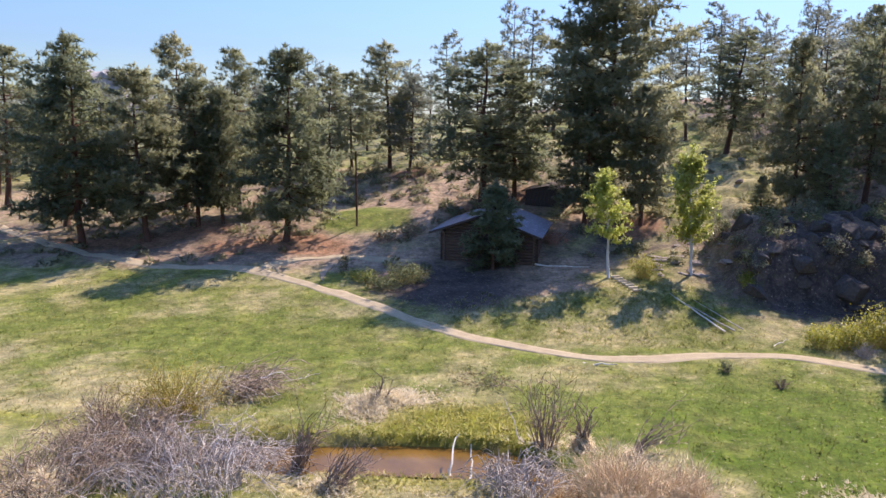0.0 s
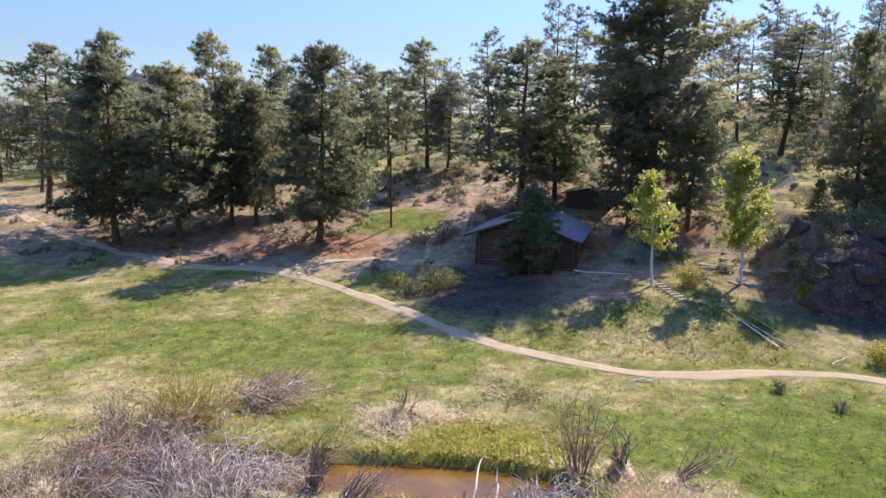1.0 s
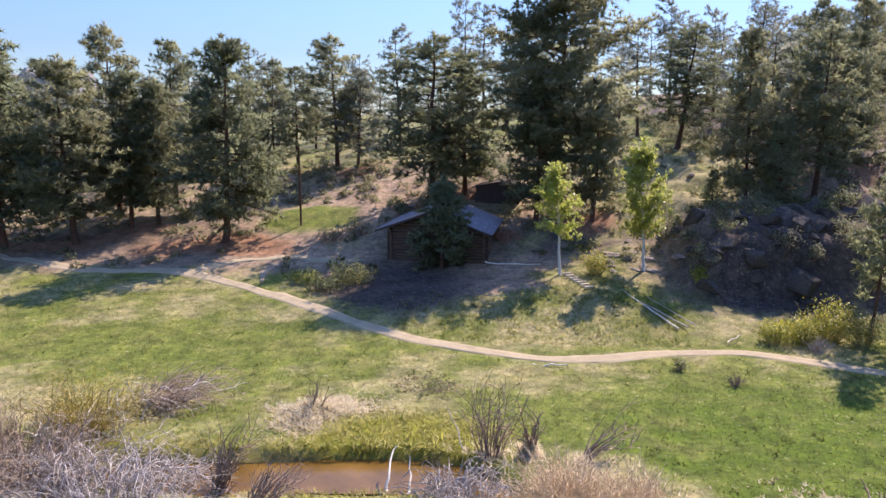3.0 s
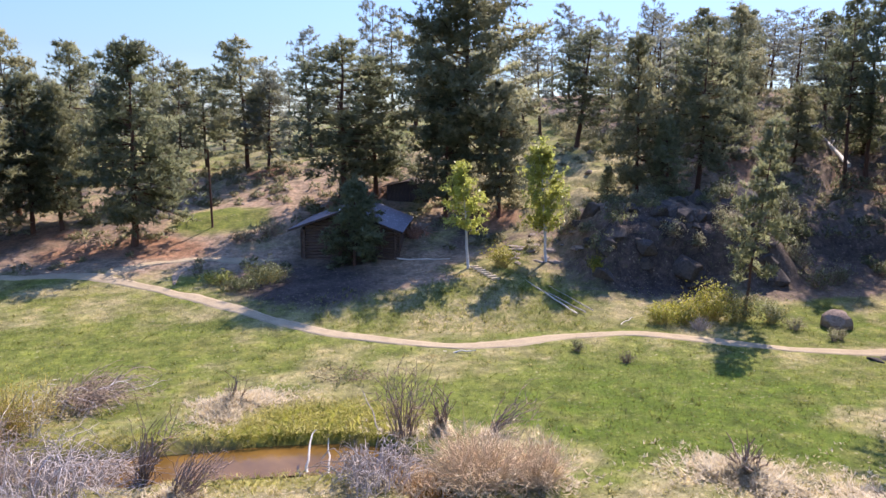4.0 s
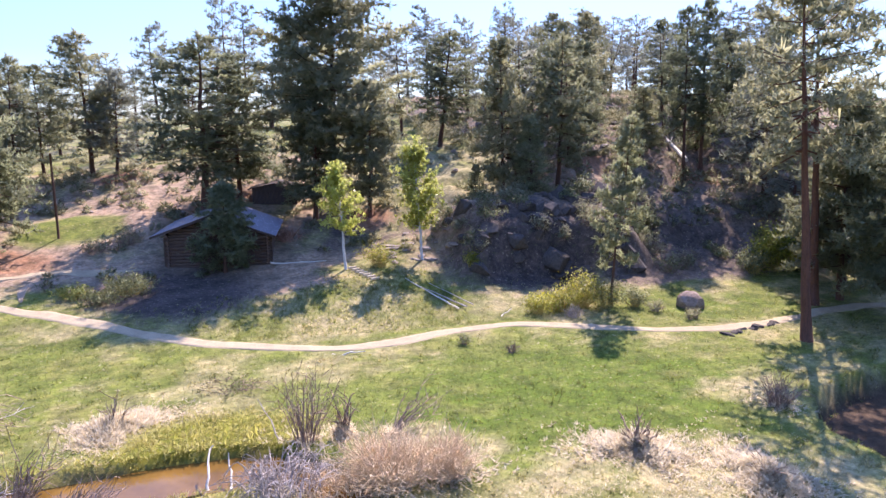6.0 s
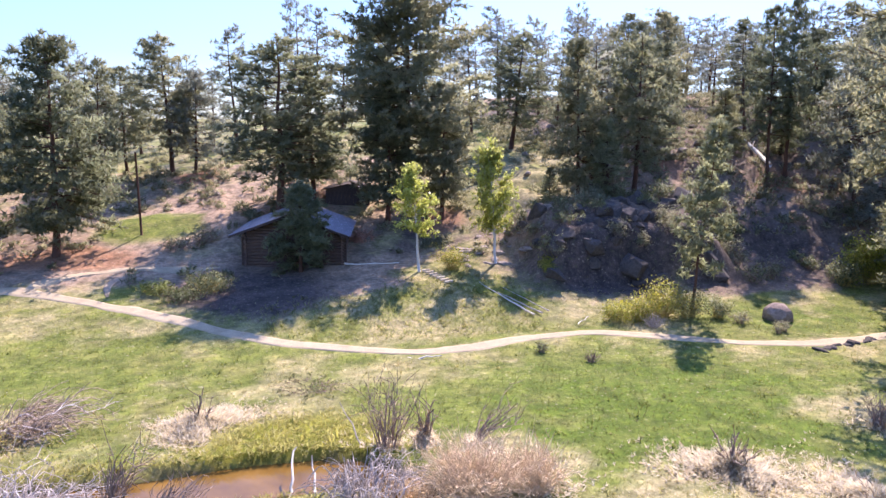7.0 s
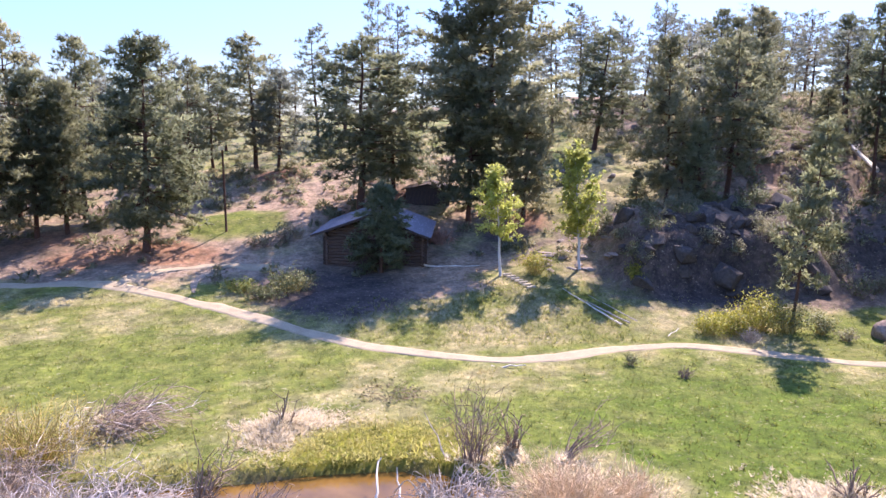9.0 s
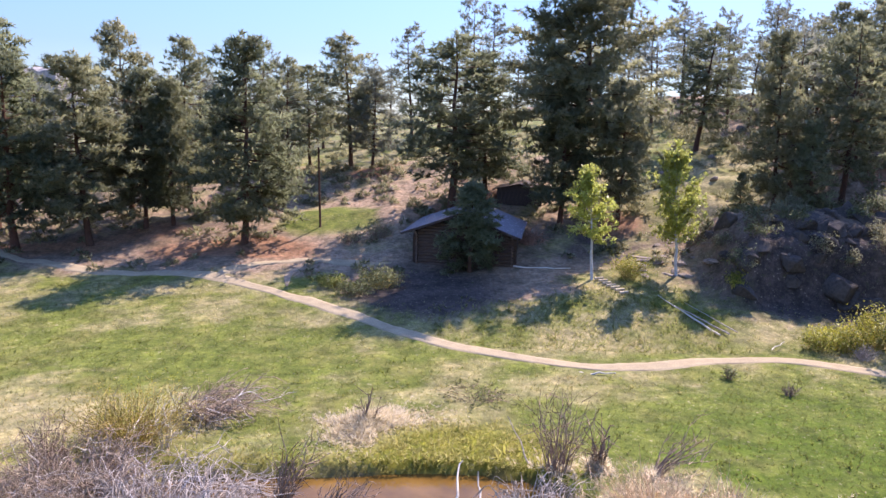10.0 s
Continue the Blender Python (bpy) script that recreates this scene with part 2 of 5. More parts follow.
def ground_material():
    """Turf, straw, lush bank and bare hillside soil by the cover attributes, broken up at three scales."""
    m, nt, b = material("ground")
    at = nt.nodes.new("ShaderNodeAttribute")
    at.attribute_name = "cover"
    sep = nt.nodes.new("ShaderNodeSeparateColor")
    nt.links.new(at.outputs["Color"], sep.inputs[0])
    soilat = nt.nodes.new("ShaderNodeAttribute")
    soilat.attribute_name = "soil"
    mid, fine, tiny = noise_tex(nt, 0.9, 8, 0.75), noise_tex(nt, 4.5, 6, 0.75), noise_tex(nt, 16, 4, 0.7)
    broad = noise_tex(nt, 0.32, 6, 0.72)
    green = ramp(nt, fine, [(0.25, (0.082, 0.11, 0.019)), (0.55, (0.15, 0.175, 0.033)), (0.8, (0.24, 0.25, 0.068))])
    olive = ramp(nt, fine, [(0.25, (0.16, 0.135, 0.045)), (0.55, (0.25, 0.215, 0.075)), (0.8, (0.38, 0.335, 0.145))])
    green = mixc(nt, ramp(nt, broad, [(0.46, (0, 0, 0)), (0.66, (0.6, 0.6, 0.6))]), green, olive)
    dry = ramp(nt, fine, [(0.25, (0.23, 0.185, 0.085)), (0.55, (0.38, 0.32, 0.16)), (0.8, (0.57, 0.49, 0.30))])
    lush = ramp(nt, fine, [(0.25, (0.12, 0.13, 0.015)), (0.6, (0.24, 0.24, 0.03)), (0.8, (0.34, 0.31, 0.06))])
    soil = ramp(nt, fine, [(0.25, (0.18, 0.115, 0.07)), (0.5, (0.34, 0.24, 0.157)), (0.8, (0.52, 0.41, 0.29))])
    # darkest soil: needle litter, with the shade on the ground put into its colour
    shade_litter = ramp(nt, fine, [(0.25, (0.04, 0.031, 0.027)), (0.5, (0.078, 0.061, 0.052)), (0.8, (0.16, 0.126, 0.105))])
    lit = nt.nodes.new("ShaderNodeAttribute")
    lit.attribute_name = "shade_litter"
    soil = mixc(nt, lit.outputs["Fac"], soil, shade_litter)

    duff = nt.nodes.new("ShaderNodeAttribute")
    duff.attribute_name = "duff"
    needles = ramp(nt, fine, [(0.25, (0.17, 0.085, 0.045)), (0.5, (0.30, 0.16, 0.09)), (0.8, (0.42, 0.26, 0.16))])

    def soften(src, grain, low=0.25, high=0.75):
        add = nt.nodes.new("ShaderNodeMath")
        add.operation = "ADD"
        nt.links.new(src, add.inputs[0])
        sub = nt.nodes.new("ShaderNodeMath")
        sub.operation, sub.inputs[1].default_value = "SUBTRACT", 0.5
        nt.links.new(grain, sub.inputs[0])
        nt.links.new(sub.outputs[0], add.inputs[1])
        return ramp(nt, add.outputs[0], [(low, (0, 0, 0)), (high, (1, 1, 1))])

    deep = ramp(nt, fine, [(0.25, (0.055, 0.092, 0.009)), (0.55, (0.095, 0.14, 0.014)), (0.8, (0.165, 0.2, 0.032))])
    green = mixc(nt, sep.outputs[0], green, deep)
    col = mixc(nt, soften(sep.outputs[1], mid, 0.15, 0.9), green, dry)
    col = mixc(nt, soften(sep.outputs[2], fine), col, lush)
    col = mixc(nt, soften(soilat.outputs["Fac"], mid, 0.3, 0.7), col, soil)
    col = mixc(nt, soften(duff.outputs["Fac"], fine, 0.3, 0.8), col, needles)
    fleck = noise_tex(nt, 6.0, 3, 0.55)
    col = mixc(nt, ramp(nt, fleck, [(0.62, (0, 0, 0)), (0.72, (0.5, 0.5, 0.5))]), col, (0.52, 0.45, 0.30))
    col = mixc(nt, 1.0, col, ramp(nt, noise_tex(nt, 1.4, 6, 0.7), [(0.32, (0.72, 0.74, 0.72)), (0.5, (1, 1, 1)), (0.68, (1.28, 1.22, 1.15))]), "MULTIPLY")
    clump = noise_tex(nt, 3.1, 5, 0.65)
    col = mixc(nt, ramp(nt, clump, [(0.30, (0.6, 0.6, 0.6)), (0.42, (0, 0, 0))]), col, (0.105, 0.115, 0.042))
    mud = nt.nodes.new("ShaderNodeAttribute")
    mud.attribute_name = "mud"
    col = mixc(nt, mud.outputs["Fac"], col, ramp(nt, fine, [(0.3, (0.06, 0.038, 0.022)), (0.7, (0.13, 0.085, 0.05))]))
    mottle = ramp(nt, noise_tex(nt, 0.7, 7, 0.8), [(0.34, (0.62, 0.64, 0.6)), (0.5, (0.95, 0.95, 0.95)), (0.66, (1.22, 1.2, 1.2))])
    col = mixc(nt, 1.0, col, mottle, "MULTIPLY")
    col = mixc(nt, 0.35, col, mixc(nt, 1.0, col, ramp(nt, tiny, [(0.3, (0.4, 0.4, 0.4)), (0.7, (1, 1, 1))]), "MULTIPLY"))
    nt.links.new(col, b.inputs["Base Color"])
    b.inputs["Roughness"].default_value = 0.95
    b.inputs["Specular IOR Level"].default_value = 0.15
    bump(nt, b, fine, 0.8, 0.06)
    return m


GROUND = ground_material()


def water_material():
    m, nt, b = material("muddy_water")
    col = ramp(nt, noise_tex(nt, 0.8, 3), [(0.3, (0.115, 0.06, 0.013)), (0.7, (0.20, 0.108, 0.026))])
    nt.links.new(col, b.inputs["Base Color"])
    b.inputs["Roughness"].default_value = 0.12
    b.inputs["Specular IOR Level"].default_value = 0.35
    bump(nt, b, noise_tex(nt, 5, 3), 0.12, 0.02)
    return m


WATER = water_material()


# ---- mesh helpers ----
def raw_mesh(name, verts, tris, mat, smooth=False, soft=None):
    """A mesh from arrays; soft: a direction for each vertex, by which foliage is shaded as rounded clumps."""
    me = bpy.data.meshes.new(name)
    v, f = np.asarray(verts, np.float32).reshape(-1, 3), np.asarray(tris, np.int32)
    if soft is not None:
        soft = soft / (np.linalg.norm(soft, axis=1)[:, None] + 1e-9)
        face = np.cross(v[f[:, 1]] - v[f[:, 0]], v[f[:, 2]] - v[f[:, 0]])
        turned = (face * soft[f[:, 0]]).sum(1) < 0
        f[turned] = f[turned][:, ::-1]
        smooth = True
    k = f.shape[1]
    me.vertices.add(len(v))
    me.vertices.foreach_set("co", v.ravel())
    me.loops.add(f.size)
    me.loops.foreach_set("vertex_index", f.ravel())
    me.polygons.add(len(f))
    me.polygons.foreach_set("loop_start", np.arange(0, f.size, k, dtype=np.int32))
    me.polygons.foreach_set("use_smooth", np.full(len(f), smooth))
    me.update(calc_edges=True)
    if soft is not None:
        me.normals_split_custom_set_from_vertices(soft.tolist())
    me.materials.append(mat)
    return me


def put(name, me, parent=None, label=""):
    ob = new(name, me)
    ob.parent = parent
    if label:
        tagged(ob, label)
    return ob


def base(name, m, label, category, group="", kind=""):
    """An empty at a thing's foot, which carries its parts."""
    ob = new(name)
    ob.empty_display_size = 0.2
    ob.matrix_basis = m
    return tagged(ob, label, category, group, kind)


class Tubes:
    """Tapered tubes gathered into one mesh."""

    def __init__(self):
        self.v, self.f, self.n = [], [], 0

    def add(self, pts, radii, sides=5):
        pts = np.asarray(pts, float)
        d = np.gradient(pts, axis=0)
        d /= np.linalg.norm(d, axis=1)[:, None] + 1e-9
        ref = np.where(np.abs(d[:, 2:3]) > 0.9, [[1.0, 0, 0]], [[0, 0, 1.0]])
        a = np.cross(d, ref)
        a /= np.linalg.norm(a, axis=1)[:, None] + 1e-9
        b = np.cross(d, a)
        ang = np.arange(sides) * 2 * np.pi / sides
        ring = np.cos(ang)[None, :, None] * a[:, None] + np.sin(ang)[None, :, None] * b[:, None]
        v = pts[:, None] + ring * np.asarray(radii, float)[:, None, None]
        m = len(pts)
        i, j = np.meshgrid(np.arange(m - 1), np.arange(sides), indexing="ij")
        p, q = i * sides + j, i * sides + (j + 1) % sides
        quads = np.stack([p, q, q + sides, p + sides], -1).reshape(-1, 4) + self.n
        tri = np.concatenate([quads[:, [0, 1, 2]], quads[:, [0, 2, 3]]])
        ends = []
        for k in range(1, sides - 1):
            ends += [[self.n, self.n + k, self.n + k + 1], [self.n + (m - 1) * sides, self.n + (m - 1) * sides + k + 1, self.n + (m - 1) * sides + k]]
        self.v.append(v.reshape(-1, 3))
        self.f += [tri, np.array(ends, np.int64)]
        self.n += m * sides

    def mesh(self, name, mat, smooth=True):
        return raw_mesh(name, np.concatenate(self.v), np.concatenate(self.f), mat, smooth)


def tufts(rng, centres, dirs, size, count, width, spread):
    """Bunches of narrow blades: arrays of triangles."""
    n = len(centres)
    c = np.repeat(centres, count, 0)
    d = np.repeat(dirs, count, 0) + rng.normal(0, spread, (n * count, 3))
    d /= np.linalg.norm(d, axis=1)[:, None] + 1e-9
    ln = np.repeat(size, count) * rng.uniform(0.7, 1.25, n * count)
    s = np.cross(d, rng.normal(0, 1, (n * count, 3)))
    s /= np.linalg.norm(s, axis=1)[:, None] + 1e-9
    w = (ln * width)[:, None]
    start = c - d * (ln * 0.15)[:, None]
    v = np.stack([start - s * w * 0.5, start + s * w * 0.5, c + d * ln[:, None]], 1).reshape(-1, 3)
    return v, np.arange(len(v)).reshape(-1, 3)


def leaves(rng, centres, size):
    """Small four-cornered leaves at all angles."""
    n = len(centres)
    a = rng.normal(0, 1, (n, 3))
    a /= np.linalg.norm(a, axis=1)[:, None]
    b = np.cross(a, rng.normal(0, 1, (n, 3)))
    b /= np.linalg.norm(b, axis=1)[:, None]
    s = (size * rng.uniform(0.7, 1.3, n))[:, None]
    v = np.stack([centres - a * s, centres + b * s * 0.6, centres + a * s, centres - b * s * 0.6], 1).reshape(-1, 3)
    k = np.arange(n)[:, None] * 4
    return v, np.concatenate([k + [0, 1, 2], k + [0, 2, 3]])


def box_bm(sx, sy, sz, bevel=0.0):
    bm = bmesh.new()
    bmesh.ops.create_cube(bm, size=1.0, matrix=Matrix.Diagonal((sx, sy, sz, 1)))
    if bevel:
        bmesh.ops.bevel(bm, geom=bm.edges[:], offset=bevel, segments=1, affect="EDGES")
    return bm


def part(name, bm, mat, parent, label="", m=None):
    me = bpy.data.meshes.new(name)
    bm.to_mesh(me)
    bm.free()
    me.materials.append(mat)
    ob = put(name, me, parent, label)
    if m is not None:
        ob.matrix_basis = m
    return ob


# ---- the lie of the land ----
CREEK = [(-60, 13), (-40, 16), (-25, 19.5), (-14, 20.2), (-7, 19.9), (-3, 20.3), (0.8, 20.35), (2.4, 19.8), (3.3, 18.4), (4, 15.5), (7, 12), (12, 9.5), (18, 9.5), (20.9, 12.5), (21.6, 16.6), (24.6, 18.7), (34, 20), (50, 18), (80, 14)]
TRAIL = [(90, 40), (60, 30), (42, 28.2), (33, 28.4), (29.2, 27.7), (24.4, 27.4), (20, 28.6), (17.9, 29.7), (15, 30.75), (12.1, 30.8), (8.9, 30.0), (6.8, 29.7), (4.6, 29.9), (1.7, 31.0), (-1.4, 32.7), (-5.55, 35.82), (-9.63, 39.07), (-12.97, 40.97), (-15.49, 41.43), (-18.65, 41.28), (-23.07, 42.84), (-27.78, 45.04), (-34.49, 49.03), (-39.97, 52.87), (-47.55, 59.93), (-70, 80)]
SPUR = [(-12.99, 40.81), (-12.2, 42.21), (-9.87, 43.48), (-7.23, 43.6), (-4.66, 43.09), (-3.2, 43.2)]
FAINT = [(-8.65, 39.5), (-8.8, 40.2), (-8.87, 41.48), (-7.86, 42.98), (-7.22, 43.48)]
SPOT_X = np.array([-60, -30, -12, 0, 10, 20, 32, 50.0])
SPOT_Y = np.array([0, 26, 32, 38, 44, 52, 62, 78, 100.0])
RISE = np.array([
    [0.3, 0.3, 0.35, 0.6, 1.2, 2.0, 2.6, 3.0, 3.5],
    [0.1, 0.2, 0.2, 0.45, 1.1, 2.0, 2.9, 3.6, 4.2],
    [0.0, 0.12, 0.15, 0.55, 1.4, 3.0, 5.1, 6.2, 6.8],
    [0.0, 0.05, 0.25, 1.1, 1.6, 4.0, 6.4, 7.8, 8.6],
    [0.0, 0.0, 0.15, 1.5, 2.2, 4.5, 7.0, 8.8, 9.4],
    [0.0, 0.0, 0.1, 0.9, 4.2, 6.2, 7.8, 9.3, 9.8],
    [0.0, 0.0, 0.2, 1.0, 4.5, 7.8, 10.2, 12.6, 13.4],
    [0.0, 0.0, 0.5, 1.5, 5.0, 9.0, 11.6, 13.6, 14.2]])


def smooth_line(pts, step=0.5):
    """Points at even steps along a Catmull-Rom curve."""
    p = np.array(pts, float)
    p = np.vstack([2 * p[0] - p[1], p, 2 * p[-1] - p[-2]])
    out = []
    for i in range(1, len(p) - 2):
        n = max(2, int(np.linalg.norm(p[i + 1] - p[i]) / step))
        t = np.linspace(0, 1, n, endpoint=False)[:, None]
        out.append(0.5 * (2 * p[i] + (p[i + 1] - p[i - 1]) * t + (2 * p[i - 1] - 5 * p[i] + 4 * p[i + 1] - p[i + 2]) * t ** 2 + (3 * p[i] - p[i - 1] - 3 * p[i + 1] + p[i + 2]) * t ** 3))
    return np.vstack(out + [p[-2:-1]])


def creek_half(x):
    """Half the creek's width: a narrow slot between the bend and the shaded gully."""
    return 0.42 + 0.34 * (1 - step_up(1.6, 2.8, x)) + 0.85 * step_up(16, 19.5, x) * (1 - 0.5 * step_up(25, 30, x))


def creek_edge(x):
    """Half the width of the water itself, which is a trickle in the gully."""
    return creek_half(x) + 0.3 - 1.2 * step_up(12, 18, x)


def far_from(line, x, y):
    """The distance of each place from a line of points."""
    d = np.full(np.shape(x), 1e9)
    a, b = line[:-1], line[1:]
    for (ax, ay), (bx, by) in zip(a, b):
        ux, uy = bx - ax, by - ay
        k = np.clip(((x - ax) * ux + (y - ay) * uy) / (ux * ux + uy * uy + 1e-9), 0, 1)
        d = np.minimum(d, np.hypot(x - ax - k * ux, y - ay - k * uy))
    return d


CREEK_LINE, TRAIL_LINE = smooth_line(CREEK, 1.5), smooth_line(TRAIL, 1.0)


def ease(f):
    f = np.clip(f, 0, 1)
    return 0.5 * f + 0.5 * f * f * (3 - 2 * f)


def step_up(a, b, v):
    f = np.clip((v - a) / (b - a), 0, 1)
    return f * f * (3 - 2 * f)


def waves(x, y, scale, seed):
    """Gentle uneven swell between -1 and 1."""
    r = np.random.RandomState(seed)
    out = 0
    for k in range(6):
        an, ph, w = r.uniform(0, 6.283), r.uniform(0, 6.283), r.uniform(0.6, 1.7) / scale
        out = out + np.sin((x * np.cos(an) + y * np.sin(an)) * w * 6.283 + ph + 1.3 * np.sin((x * np.sin(an) - y * np.cos(an)) * w * 3.1 + ph))
    return out / 6


def land(x, y):
    """The height of the ground."""
    x, y = np.asarray(x, float), np.asarray(y, float)
    xc, yc = np.clip(x, SPOT_X[0], SPOT_X[-1]), np.clip(y, SPOT_Y[0], SPOT_Y[-1])
    i = np.clip(np.searchsorted(SPOT_X, xc) - 1, 0, len(SPOT_X) - 2)
    j = np.clip(np.searchsorted(SPOT_Y, yc) - 1, 0, len(SPOT_Y) - 2)
    a = ease((xc - SPOT_X[i]) / (SPOT_X[i + 1] - SPOT_X[i]))
    b = ease((yc - SPOT_Y[j]) / (SPOT_Y[j + 1] - SPOT_Y[j]))
    z = (RISE[i, j] * (1 - a) + RISE[i + 1, j] * a) * (1 - b) + (RISE[i, j + 1] * (1 - a) + RISE[i + 1, j + 1] * a) * b
    hill = step_up(36, 48, y)
    z = z + 0.05 * waves(x, y, 5, 3) + hill * (0.22 * waves(x, y, 7, 5) + 0.12 * waves(x, y, 2.3, 7))
    rocky = step_up(13, 17, x) * step_up(36, 40, y) * (1 - step_up(50, 60, y))
    z = z + rocky * (0.5 * waves(x, y, 4.0, 11) + 0.22 * waves(x, y, 1.6, 13))
    d = far_from(CREEK_LINE, x, y)
    z = z - 0.32 * blob(x, y, -1.5, 18.6, 5.5, 1.5)
    half = creek_half(x)
    z = z - (0.78 + 0.25 * step_up(14, 18, x)) * step_up(-9.5, -7.5, x) * (1 - step_up(half, half + 0.28 + 0.2 * waves(x, y, 3, 17), d))
    face = step_up(14.0, 16.5, x) * (1 - step_up(25, 29, x))
    lip = 38.2 + 0.6 * waves(x, 0 * y, 5, 19)
    z = z + face * (3.1 * step_up(lip - 1.7, lip, y) - 3.1 * step_up(38.6, 47, y))
    return z


def lz(x, y):
    return float(land(np.array([x]), np.array([y]))[0])


def blob(x, y, cx, cy, rx, ry):
    return np.clip(1.4 - np.hypot((x - cx) / rx, (y - cy) / ry), 0, 1)


def cover(x, y):
    """How dry, how lush, how bare and how muddy the ground is, each 0 to 1."""
    toe = 40 + 2.0 * waves(x, y, 9, 21)
    dry = 0.39 + 0.55 * waves(x, y, 7, 23) + 0.45 * waves(x, y, 2.2, 25) + 0.3 * waves(x, y, 0.9, 26)
    dry = dry + 0.35 * blob(x, y, -15, 24, 7, 4) + 0.15 * blob(x, y, 3, 27.5, 7, 2.5) - 0.9 * blob(x, y, 13, 22.5, 8.5, 6)
    dry = dry + 0.7 * blob(x, y, -2.3, 23.6, 1.6, 1.2) + 0.9 * blob(x, y, 12.5, 16.2, 4.2, 1.7) + 0.7 * blob(x, y, 6.5, 20, 3, 1.6)
    dry = dry + 0.35 * blob(x, y, 0, 18.5, 9, 1.8) + 0.3 * blob(x, y, 20, 20, 3, 2) - 0.6 * blob(x, y, -9, 29.5, 9, 4) - 0.4 * blob(x, y, -20, 32, 8, 3) - 0.55 * blob(x, y, 26, 31, 5, 2.5)
    dry = dry + 0.3 * step_up(41, 46, y) + 0.2 * blob(x, y, 5, 34.5, 6, 2.8) + 0.42 * blob(x, y, 19, 20.8, 4.2, 1.5)
    lush = 1.0 * blob(x, y, 0.4, 22.5, 3.2, 1.5) + 0.5 * blob(x, y, -1, 19.0, 3, 0.7) + 0.5 * (1 - step_up(1.2, 2.2, far_from(CREEK_LINE, x, y))) * step_up(20, 21, y)
    lawn = blob(x, y, -7.74, 50.33, 2.9, 2.3)
    bare = step_up(-0.5, 3.5, y - toe) * (0.62 + 0.3 * waves(x, y, 5, 27)) + 0.5 * blob(x, y, -1.5, 53, 5, 4) + 0.5 * blob(x, y, -16, 45, 9, 4) + 1.1 * blob(x, y, -1.0, 39.2, 4.8, 4.8) + 1.1 * blob(x, y, 4.2, 38.3, 3.2, 1.3) + 1.1 * blob(x, y, 5.0, 41.2, 3.2, 1.6) + 0.9 * step_up(23, 26, x) * step_up(34.0, 35.5, y + 0.6 * waves(x, y, 4, 29)) + 1.0 * blob(x, y, 19, 39, 7, 4.5)
    bare = bare - 0.35 * step_up(58, 70, y) - 0.35 * step_up(9, 13, x) * step_up(45, 48, y) - 1.6 * lawn - 0.4 * blob(x, y, 15, 56, 7, 7)
    dry = dry - 1.2 * lawn - 0.3 * step_up(54, 66, y)
    half = creek_half(x)
    mud = (1 - step_up(half, half + 0.35, far_from(CREEK_LINE, x, y))) * step_up(-9.5, -7.5, x)
    # dark by the cabin and outcrop for their shade; needle litter elsewhere
    shade_litter = 1.4 * blob(x, y, -1.4, 38.0, 4.4, 4.6) + blob(x, y, 19.0, 37.6, 7.5, 4.2) + 0.8 * blob(x, y, 32, 39, 7, 5) + blob(x, y, 10, 46, 4, 3) + 0.75 * blob(x, y, 42, 54, 16, 13) * (0.8 + 0.5 * waves(x, y, 4, 83)) + 0.65 * blob(x, y, -24, 48, 13, 6) * (0.8 + 0.5 * waves(x, y, 4, 81))
    return [np.clip(v, 0, 1) for v in (dry, lush, bare, mud, shade_litter)]


# where brown needles lie thick under the pines
DUFF = [(-26.8, 45.69), (-22.49, 46.42), (-19.26, 48.98), (-12.69, 46.35), (-9.94, 45.53), (-16.29, 45.34), (0.2, 50.6), (-6, 60), (3.4, 53.5), (11, 47.5), (21, 44.6), (29.4, 50.5), (38, 47)]


def deep_at(x, y):
    """Where the turf is wettest and greenest."""
    wet = 1.45 * blob(x, y, 14.0, 22.0, 7.5, 5.2) + 0.3 * blob(x, y, -8, 30, 6, 2.6) + 1.0 * blob(x, y, 27, 31.2, 5, 2.2)
    return np.clip(wet * (0.7 + 0.85 * waves(x, y, 3.2, 71) + 0.5 * waves(x, y, 1.1, 73)), 0, 1)


def duff_at(x, y):
    return np.clip(sum(0.9 * blob(x, y, cx, cy, 2.4, 1.9) for cx, cy in DUFF), 0, 1)


def grow(lo, hi, step, reach):
    """Even steps from lo to hi and longer and longer ones outside."""
    mid = list(np.arange(lo, hi, step))
    up, s = [], step
    while (up[-1] if up else hi) < reach:
        s *= 1.09
        up.append((up[-1] if up else mid[-1]) + s)
    down, s = [], step
    while (down[-1] if down else lo) > -reach:
        s *= 1.09
        down.append((down[-1] if down else lo) - s)
    return np.array(down[::-1] + mid + up)


